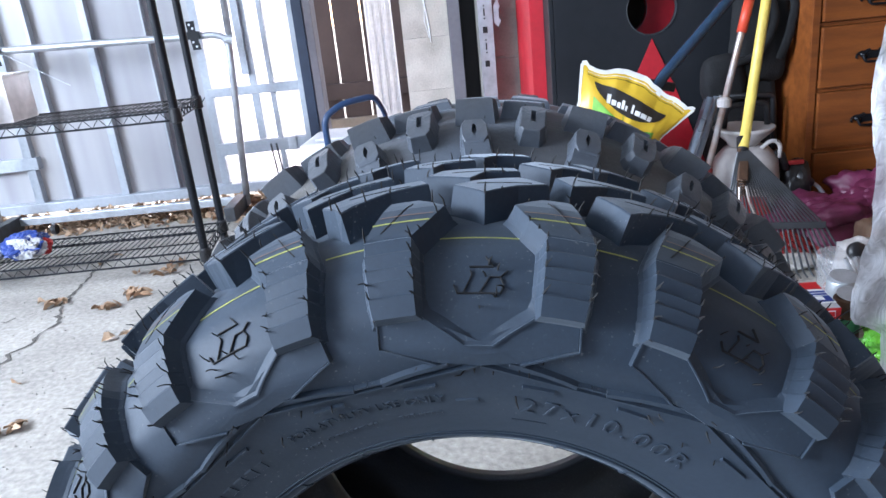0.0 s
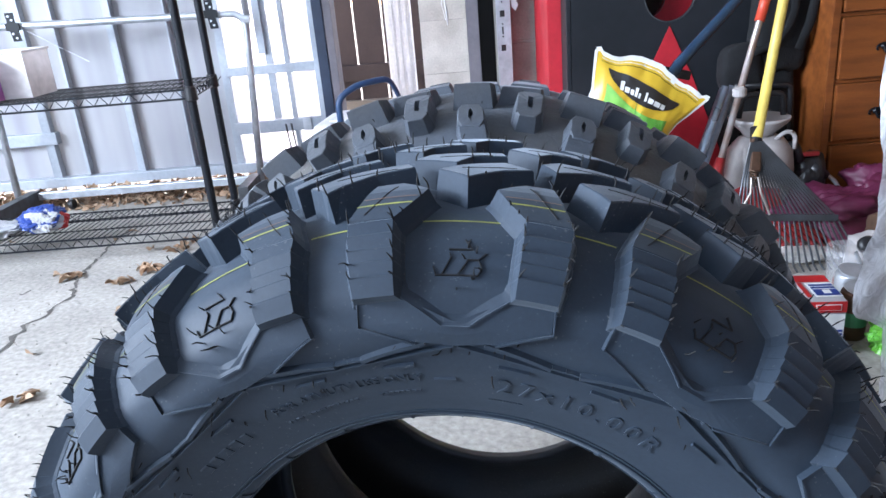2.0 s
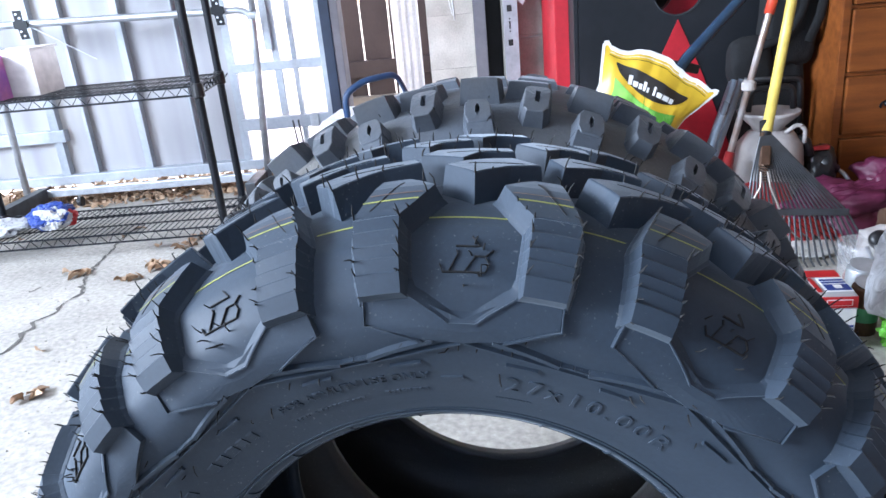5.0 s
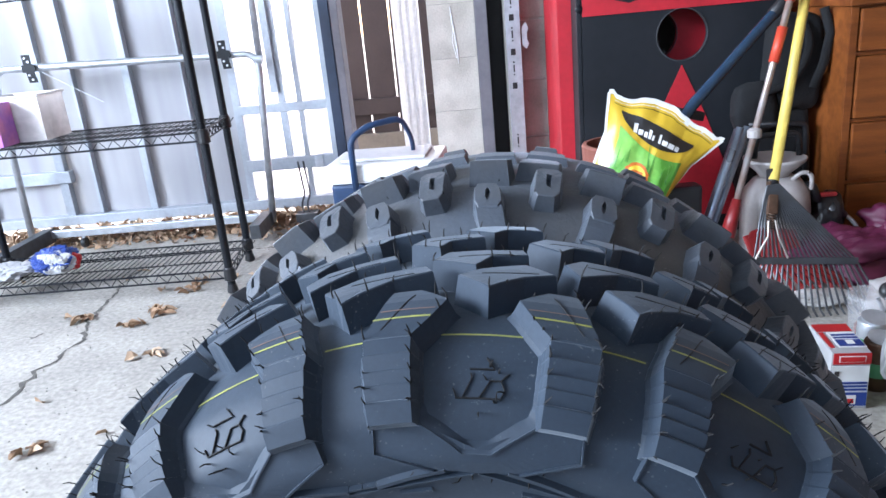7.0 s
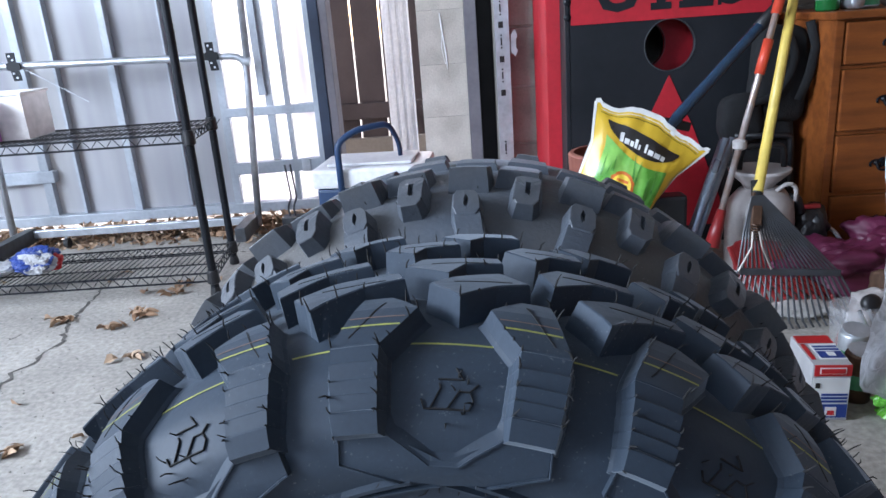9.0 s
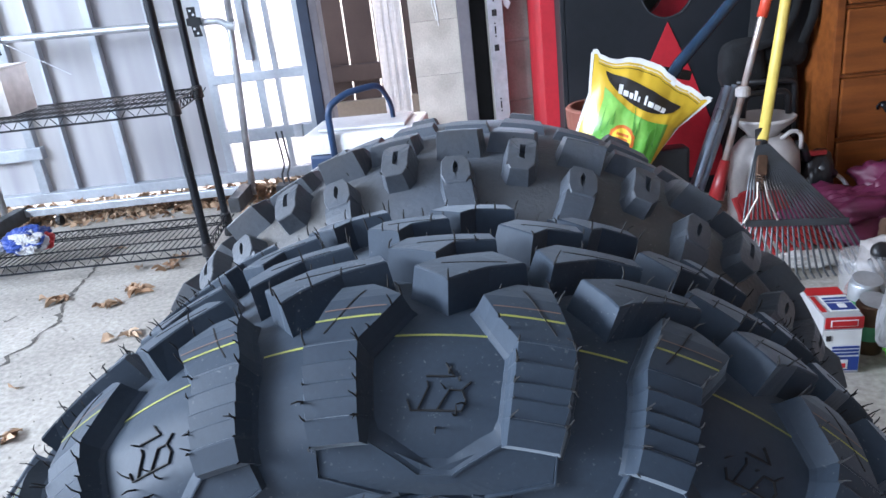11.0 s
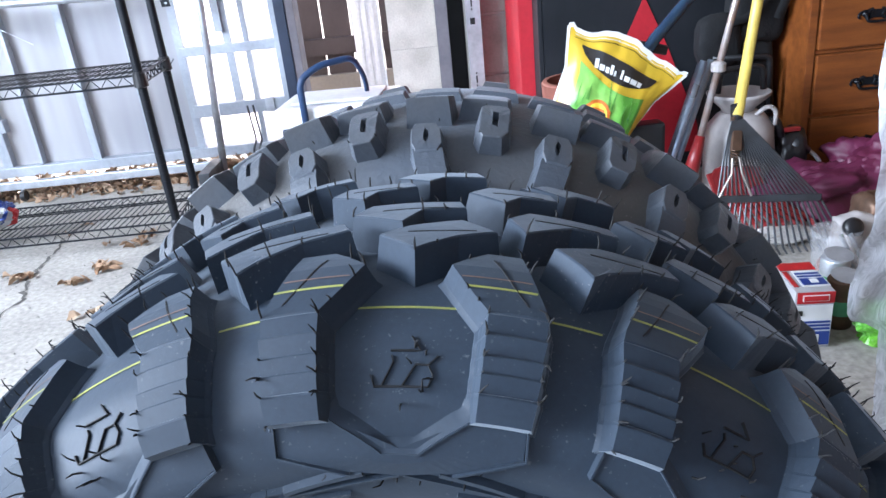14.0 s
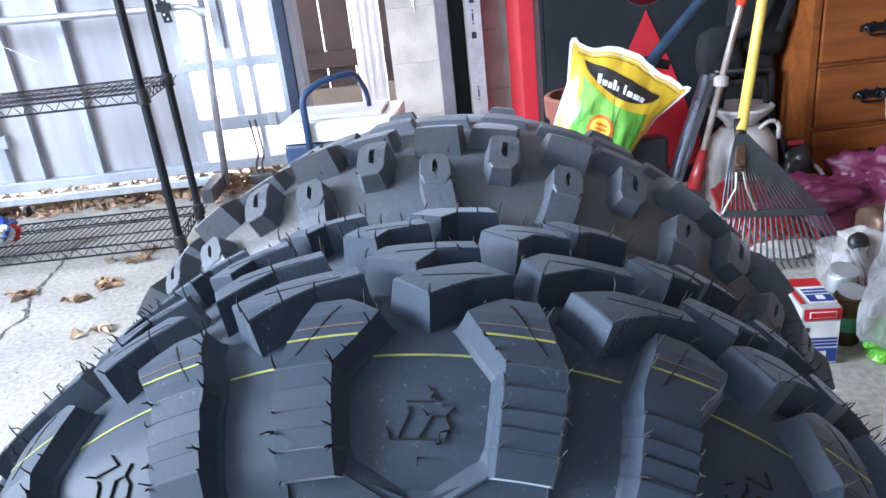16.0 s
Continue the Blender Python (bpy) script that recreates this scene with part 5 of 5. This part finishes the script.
part("handle", tube([R0 + Vector((-0.001, -0.01, -0.012)), R1], 0.0125, n=16), YELLOW, rake, "yellow painted handle", smooth=True)
part("ferrule", tube([R0 + Vector((-0.002, -0.012, -0.025)), R0 + Vector((0.003, 0.008, 0.01))], 0.0137, n=16), BLACK_PLASTIC, rake, smooth=True)
part("socket", box(-0.0125, 0.0125, -0.008, 0.008, -0.04, 0.04, 0.003, turn=Matrix.Translation((0.735, 1.715, 0.285)) @ Euler((radians(-15), radians(6), 0)).to_matrix().to_4x4()), BRONZE, rake, "rusty bronze socket")
coil = [(0.729 + 0.009 * math.cos(k * 1.1), 1.702 + 0.009 * math.sin(k * 1.1), 0.256 - 0.0011 * k) for k in range(44)]
part("spring", tube(coil, 0.002, n=5), BRONZE, rake, "coiled spring")
for k in range(22):
    t = k / 21
    a0 = Vector((0.722 + 0.026 * t, 1.712, 0.318))
    mid = Vector((0.69 + 0.243 * t, 1.69, 0.142 - 0.022 * t))
    end = Vector((0.645 + 0.34 * t, 1.655, 0.012 + 0.01 * abs(t - 0.5)))
    part("tine", tube([a0, a0 * 0.5 + mid * 0.5 + Vector((0, 0.006, 0)), mid, end, end + Vector((0, -0.022, -0.008))], 0.0027, n=6, flat=0.6), TINE, rake)
part("cross_bar", box(0, 0.245, 0, 0.006, -0.0085, 0.0085, 0.002, turn=Matrix.Translation((0.69, 1.6805, 0.14)) @ Matrix.Rotation(radians(4.8), 4, "Y")), TINE, rake, "flat grey tine spacer")
for sx, ex in ((-1, 0.686), (1, 0.765)):
    part("brace", tube([(0.729 + sx * 0.008, 1.694, 0.235), (0.73 + sx * 0.012, 1.685, 0.2), (ex, 1.678, 0.143)], 0.003, n=7), WIRE_PALE, rake, "pale wire brace")

# ---- pump sprayer ----
sprayer = thing("pump_sprayer", "milky white garden pump sprayer with funnel top", "sprayer", (0.85, 1.96, 0))
part("tank", turned([(0.08, 0), (0.088, 0.012), (0.09, 0.18), (0.084, 0.235), (0.06, 0.265), (0.04, 0.275)], (0.853, 1.97, 0), 36), SPRAYER_WHITE, sprayer, smooth=True)
part("funnel", turned([(0.038, 0.272), (0.045, 0.285), (0.078, 0.315), (0.081, 0.324), (0.077, 0.326), (0.04, 0.292)], (0.845, 1.97, 0), 36), SPRAYER_WHITE, sprayer, smooth=True)
part("pump_handle", tube(bend([(0.79, 1.97, 0.325), (0.795, 1.97, 0.385), (0.905, 1.97, 0.385), (0.91, 1.97, 0.325)], 0.02, 4), 0.008, n=10), BLACK_PLASTIC, sprayer, smooth=True)
part("pump_rod", tube([(0.845, 1.97, 0.275), (0.845, 1.97, 0.385)], 0.007, n=10), BLACK_PLASTIC, sprayer)
part("valve", tube(bend([(0.905, 1.95, 0.235), (0.935, 1.94, 0.25), (0.95, 1.935, 0.2)], 0.015, 4), 0.012, n=10), BLACK_PLASTIC, sprayer, smooth=True)
part("shoulder_loop", tube(bend([(0.87, 1.93, 0.262), (0.9, 1.92, 0.292), (0.925, 1.92, 0.28), (0.925, 1.92, 0.24)], 0.015, 5), 0.006, n=8), SPRAYER_WHITE, sprayer, smooth=True)

blower = thing("spray_gun", "black tool with red trigger and curved grey hose", "hand tool", (1.0, 1.95, 0))
part("body", crumple(0.985, 1.97, 0.06, 0.055, 0.05, 0.16, 12, lump=0.15), BLACK_PLASTIC, blower, smooth=True)
part("nozzle", tube([(0.985, 1.95, 0.18), (1.03, 1.94, 0.15)], [0.024, 0.012], n=12), BLACK_PLASTIC, blower, smooth=True)
part("trigger", box(0.955, 1.0, 1.93, 1.945, 0.212, 0.224, 0.003), RED_PLASTIC, blower, "small red trigger")
part("stand", box(0.95, 1.03, 1.94, 2.02, 0, 0.075, 0.006), BLACK_PLASTIC, blower)
part("hose", tube(bend([(1.02, 1.945, 0.158), (1.055, 1.94, 0.14), (1.085, 1.93, 0.06), (1.09, 1.92, 0.008)], 0.03, 6), 0.0055, n=10), GALV, blower, "curved grey hose", smooth=True)

# ---- black pack hanging behind the tools ----
pack = thing("backpack", "black fabric pack with straps slumped against the dresser", "backpack", (0.98, 2.27, 0))


def soft_box(cx, cy, cz, sx, sy, sz, seed):
    bm = bmesh.new()
    bmesh.ops.create_icosphere(bm, subdivisions=4, radius=1)
    o = Vector((seed * 7.1, seed * 3.3, seed))
    for v in bm.verts:
        c = v.co
        m = max(abs(c.x), abs(c.y), abs(c.z))
        p = c * (0.45 + 0.55 / m ** 0.75) * 0.86
        p = p * (1 + 0.1 * noise.noise(c * 2 + o) + 0.05 * noise.noise(c * 6 + o))
        v.co = Vector((cx + p.x * sx, cy + p.y * sy, max(0.001, cz + p.z * sz)))
    return bm


part("body", soft_box(0.96, 2.27, 0.25, 0.13, 0.06, 0.25, 2), FABRIC, pack, smooth=True)
part("upper_pocket", soft_box(1.0, 2.25, 0.54, 0.1, 0.06, 0.17, 3), FABRIC, pack, smooth=True)
part("side_pocket", soft_box(0.885, 2.23, 0.42, 0.075, 0.045, 0.09, 4), FABRIC, pack, smooth=True)
part("strap", tube([(1.06, 2.2, 0.69), (1.075, 2.185, 0.62), (1.06, 2.18, 0.54), (1.04, 2.19, 0.47)], 0.014, n=8, flat=0.5), FABRIC, pack, smooth=True)
part("strap", tube(bend([(1.0, 2.2, 0.66), (1.02, 2.18, 0.6), (1.0, 2.18, 0.53), (0.96, 2.19, 0.48), (0.9, 2.19, 0.47)], 0.03, 4), 0.012, n=8, flat=0.5), FABRIC, pack, smooth=True)
part("frame_bar", tube(bend([(0.86, 2.2, 0.375), (1.03, 2.2, 0.365), (1.04, 2.2, 0.2)], 0.02, 4), 0.009, n=10), BLACK_PLASTIC, pack, smooth=True)

# ---- dresser ----
dresser = thing("dresser", "orange-brown varnished pine dresser with four drawers", "dresser", (1.55, 2.35, 0))
DX0, DX1, DY0, DY1 = 1.085, 1.98, 2.1, 2.56
part("side_panel", box(DX0, DX0 + 0.022, DY0, DY1, 0, 0.69, 0.002), WOOD, dresser)
part("side_panel", box(DX1 - 0.022, DX1, DY0, DY1, 0, 0.69, 0.002), WOOD, dresser)
part("back_panel", box(DX0 + 0.023, DX1 - 0.023, DY1 - 0.01, DY1, 0.02, 0.69), WOOD, dresser)
part("top", box(DX0 - 0.012, DX1 + 0.012, DY0 - 0.016, DY1, 0.691, 0.713, 0.005), WOOD, dresser)
part("plinth", box(DX0 + 0.023, DX1 - 0.023, DY0 + 0.004, DY0 + 0.03, 0, 0.034), WOOD, dresser)
for z0, z1 in ((0.569, 0.683), (0.385, 0.556), (0.207, 0.372), (0.042, 0.194)):
    part("rail", box(DX0 + 0.023, DX1 - 0.023, DY0 + 0.006, DY0 + 0.03, z1 + 0.0015, z1 + 0.0115), WOOD, dresser)
    dr = part("drawer", box(DX0 + 0.027, DX1 - 0.027, DY0 - 0.006, DY0 + 0.02, z0, z1, 0.005), WOOD, dresser)
    part("drawer_box", box(DX0 + 0.035, DX1 - 0.035, DY0 + 0.021, DY1 - 0.02, z0 + 0.01, z1 - 0.02), WOOD, dr)
    zc = (z0 + z1) / 2 - 0.002
    for hx in (1.262, 1.80):
        bm = bmesh.new()
        for sg in (-1, 1):
            scroll = [(hx + sg * (0.012 + 0.03 * t + 0.012 * math.sin(t * 9)), DY0 - 0.0085, zc + 0.012 * math.cos(t * 9) * (1 - 0.3 * t)) for t in [i / 14 for i in range(15)]]
            tube(scroll, [0.006 - 0.003 * i / 14 for i in range(15)], bm, n=6)
            turned([(0.006, 0), (0.008, 0.006), (0.003, 0.012)], (hx + sg * 0.034, DY0 - 0.006, zc + 0.002), 10, bm, Matrix.Rotation(radians(90), 4, "X"))
        box(hx - 0.018, hx + 0.018, DY0 - 0.0105, DY0 - 0.0065, zc - 0.01, zc + 0.012, 0.002, bm=bm)
        tube(bend([(hx - 0.034, DY0 - 0.016, zc), (hx - 0.03, DY0 - 0.02, zc - 0.018), (hx + 0.03, DY0 - 0.02, zc - 0.018), (hx + 0.034, DY0 - 0.016, zc)], 0.01, 4), 0.0035, bm, n=7)
        part("handle", bm, BLACK_METAL, dr, "ornate black bail pull")

# things on the dresser
bottle = thing("bottle", "green glass bottle on the dresser", "bottle", (1.12, 2.2, 0.714))
part("body", turned([(0.03, 0.714), (0.033, 0.72), (0.033, 0.82), (0.024, 0.86), (0.013, 0.89), (0.013, 0.95)], (1.105, 2.2, 0), 24), GREEN_GLASS, bottle, smooth=True)
part("label", turned([(0.0335, 0.745), (0.0335, 0.80)], (1.105, 2.2, 0), 24), PRINT_WHITE, bottle, "pale paper label")
can = thing("drink_can", "green drink can on the dresser", "can", (1.215, 2.19, 0.714))
part("body", turned([(0.027, 0.714), (0.033, 0.72), (0.033, 0.83), (0.027, 0.838)], (1.212, 2.2, 0), 26), GREEN_CAN, can, smooth=True)
part("base_rim", turned([(0.0275, 0.7135), (0.034, 0.7185), (0.034, 0.7225)], (1.212, 2.2, 0), 26), GALV, can)
for x in (1.16, 1.28):
    tin = thing("tin_can", "small bare metal can lying on the dresser", "can", (x, 2.17, 0.714), "bare metal cans")
    part("body", turned([(0.016, -0.04), (0.019, -0.036), (0.019, 0.036), (0.016, 0.04)], (x, 2.18, 0.7335), 22, None, Matrix.Rotation(radians(90), 4, "X")), GALV, tin, smooth=True)

# ---- floor clutter beside the tyres ----
purple = thing("plastic_bag", "crumpled dark purple plastic bag on the floor", "bag", (1.2, 1.86, 0))
part("film", crumple(1.24, 1.89, 0.0, 0.16, 0.12, 0.2, 15, lump=0.5), PURPLE, purple, smooth=True)
part("film_fold", crumple(1.04, 1.86, 0.0, 0.2, 0.08, 0.15, 16, lump=0.5), PURPLE, purple, smooth=True)

carton2 = thing("filter_box", "small grey, red and blue printed filter carton", "box", (0.7, 1.3, 0))
FB = Matrix.Translation((0.692, 1.238, 0)) @ Matrix.Rotation(radians(-6.5), 4, "Z") 
part("body", box(-0.034, 0.034, 0, 0.125, 0, 0.117, 0.0015, turn=FB), CARD_GREY, carton2)
for mat, dims, lab in (
    (CARD_RED, (-0.031, 0.034, -0.002, -0.0005, 0.094, 0.1165), "red printed header"),
    (PRINT_WHITE, (-0.022, 0.024, -0.0035, -0.0022, 0.099, 0.1115), "white printed wordmark frame"),
    (CARD_RED, (-0.02, 0.022, -0.0048, -0.0037, 0.1005, 0.110), ""),
    (PRINT_WHITE, (-0.032, 0.032, -0.002, -0.0005, 0.006, 0.09), "white printed panel"),
    (CARD_BLUE, (-0.031, 0.031, -0.0035, -0.0022, 0.008, 0.036), "blue printed panel"),
    (CARD_BLUE, (-0.016, 0.03, -0.0035, -0.0022, 0.054, 0.058), "blue printed bar"),
    (CARD_BLUE, (-0.016, 0.03, -0.0035, -0.0022, 0.047, 0.051), "blue printed bar"),
    (CARD_BLUE, (-0.016, 0.03, -0.0035, -0.0022, 0.040, 0.044), "blue printed bar"),
    (PRINT_WHITE, (-0.008, 0.012, -0.0048, -0.0037, 0.012, 0.031), "white printed emblem"),
    (CARD_RED, (-0.004, 0.008, -0.006, -0.005, 0.015, 0.024), ""),
    (BAG_BAND, (-0.028, -0.02, -0.0035, -0.0022, 0.07, 0.08), "dark printed block"),
    (CARD_RED, (-0.031, 0.034, 0.09, 0.122, 0.1175, 0.1185), "red printed strip"),
    (PRINT_WHITE, (-0.015, 0.034, 0.02, 0.085, 0.1175, 0.1185), "white printed panel"),
    (CARD_BLUE, (-0.012, 0.031, 0.024, 0.05, 0.119, 0.120), "blue printed panel"),
    (CARD_BLUE, (-0.012, 0.031, 0.056, 0.062, 0.119, 0.120), "blue printed bar"),
    (CARD_BLUE, (-0.012, 0.031, 0.068, 0.074, 0.119, 0.120), "blue printed bar"),
    (PRINT_WHITE, (0.003, 0.017, 0.029, 0.045, 0.1205, 0.1212), "white printed emblem"),
    (CARD_RED, (-0.03, -0.022, 0.02, 0.085, 0.1175, 0.1185), "red printed strip"),
    (CARD_RED, (0.0345, 0.0355, 0.01, 0.11, 0.08, 0.1), "red printed strip"),
):
    part("print", box(*dims, turn=FB), mat, carton2, lab)

for x, y, h, r, mat, lab in ((0.782, 1.31, 0.1, 0.026, BRONZE, "brown"), (0.83, 1.42, 0.09, 0.028, GALV, "bare metal")):
    c = thing("tin_can", lab + " food can with its lid bent open", "can", (x, y, 0), "floor cans")
    part("body", turned([(r - 0.002, 0), (r, 0.003), (r, h - 0.004), (r - 0.0015, h)], (x, y, 0), 26), mat, c, smooth=True)
    part("label", turned([(r + 0.0005, 0.03), (r + 0.0005, h * 0.6)], (x, y, 0), 26), GREEN_CAN, c, "green printed label")
    part("lid", turned([(r, 0), (r, 0.0015)], (x + 0.006, y, h + 0.005), 26, None, Matrix.Rotation(radians(12), 4, "X")), GALV, c, "bent bright lid")
snack = thing("snack_bag", "bright green crumpled film packet on the floor", "packet", (0.83, 1.25, 0))
part("film", crumple(0.845, 1.24, 0.0, 0.06, 0.05, 0.075, 18, lump=0.5), GREEN_BAG, snack)
trap = thing("power_tool", "grey power tool with a black knob on the floor", "power tool", (0.93, 1.52, 0))
part("body", soft_box(0.935, 1.53, 0.07, 0.06, 0.05, 0.075, 6), SPRAYER_WHITE, trap, smooth=True)
part("housing", soft_box(0.99, 1.56, 0.09, 0.05, 0.06, 0.09, 7), BRONZE, trap, smooth=True)
part("knob", turned([(0.008, 0), (0.02, 0.006), (0.021, 0.018), (0.012, 0.024)], (0.9, 1.5, 0.115), 18, None, Matrix.Rotation(radians(60), 4, "X")), BLACK_PLASTIC, trap, "black knob", smooth=True)
for dx in (0, 0.02):
    part("rod", tube([(0.865 + dx, 1.47, 0.115), (0.9 + dx, 1.45, 0.03)], 0.0045, n=9), GALV, trap, "bare steel rod")
jar = thing("glass_jar", "dusty clear tub with orange contents", "jar", (0.87, 1.45, 0))
part("body", turned([(0.035, 0), (0.042, 0.004), (0.05, 0.1), (0.05, 0.115), (0.047, 0.115)], (0.873, 1.5, 0), 26), CLEAR_TUB, jar, smooth=True)
part("contents", crumple(0.873, 1.5, 0.006, 0.03, 0.03, 0.05, 19, lump=0.3), TERRA, jar)
white_bag = thing("paper_sheet", "crumpled white sheet under the purple bag", "sheet", (0.85, 1.72, 0))
part("sheet", crumple(0.87, 1.72, 0.0, 0.1, 0.04, 0.03, 23, lump=0.4), BAG_WHITE, white_bag)

# ---- plastic wrap hanging from a tall wrapped parcel ----
parcel = thing("wrapped_parcel", "tall parcel loosely wrapped in clear crinkled plastic", "parcel", (0.78, 0.98, 0))
part("panel", box(0.82, 1.2, 0.93, 0.97, 0, 0.95, 0.004), CARD_GREY, parcel, "grey flat panel inside the wrap")
bm = bmesh.new()
nu, nv = 60, 90
rows = []
for j in range(nv + 1):
    z = 0.02 + (0.95 - 0.02) * j / nv
    row = []
    for i in range(nu + 1):
        t = i / nu
        edge = 0.562 + 0.006 * math.sin(z * 19) - 0.004 * max(0, 1 - abs(z - 0.3) / 0.1) + 0.045 * min(1, max(0, (0.25 - z) / 0.02))
        x = edge + t * 0.5
        fold = 0.012 * noise.noise(Vector((x * 14, z * 6, 1))) + 0.008 * noise.noise(Vector((x * 40, z * 22, 4))) + 0.004 * noise.noise(Vector((x * 90, z * 60, 9)))
        y = 0.89 + fold + 0.03 * max(0, 1 - t * 5)
        zz = z + (0.02 * noise.noise(Vector((x * 25, 3, 2))) if j < 4 else 0)
        row.append(bm.verts.new((x, y, zz)))
    rows.append(row)
for r0, r1 in zip(rows, rows[1:]):
    for i in range(nu):
        bm.faces.new((r0[i], r0[i + 1], r1[i + 1], r1[i]))
part("plastic_wrap", bm, PLASTIC_WRAP, parcel, "crinkled clear plastic film", smooth=True)

# ---- blocks of the wall and the pillar ----
BLOCK_MESH = None
for row in range(12):
    z0 = 0.075 + (row - 1) * 0.2165
    for col in range(6):
        x0 = 0.205 + col * 0.405 - (0.2 if row % 2 else 0)
        a, b = max(x0, 0.204), x0 + 0.397
        if b - a < 0.05 or z0 + 0.208 > 2.49:
            continue
        if abs(b - a - 0.397) < 1e-4:
            if BLOCK_MESH is None:
                o = part("block", box(-0.1985, 0.1985, 2.832, 2.86, 0, 0.2085, 0.003), BLOCK, wall_north)
                BLOCK_MESH = o.data
            else:
                o = new("block", BLOCK_MESH)
                o.parent = wall_north
            o.matrix_basis = Matrix.Translation((x0 + 0.1985, 0, z0))
        else:
            part("block", box(a, b, 2.832, 2.86, z0, z0 + 0.2085, 0.003), BLOCK, wall_north)
first = None
for row in range(12):
    z0 = 0.0 + row * 0.2
    if first is None:
        first = part("block", box(-0.088, 0.0905, 2.9, 3.01, 0, 0.199, 0.001), PILLAR, pillar)
        o = first
    else:
        o = new("block", first.data)
        o.parent = pillar
    o.matrix_basis = Matrix.Translation((0, 0, z0 + 0.002))
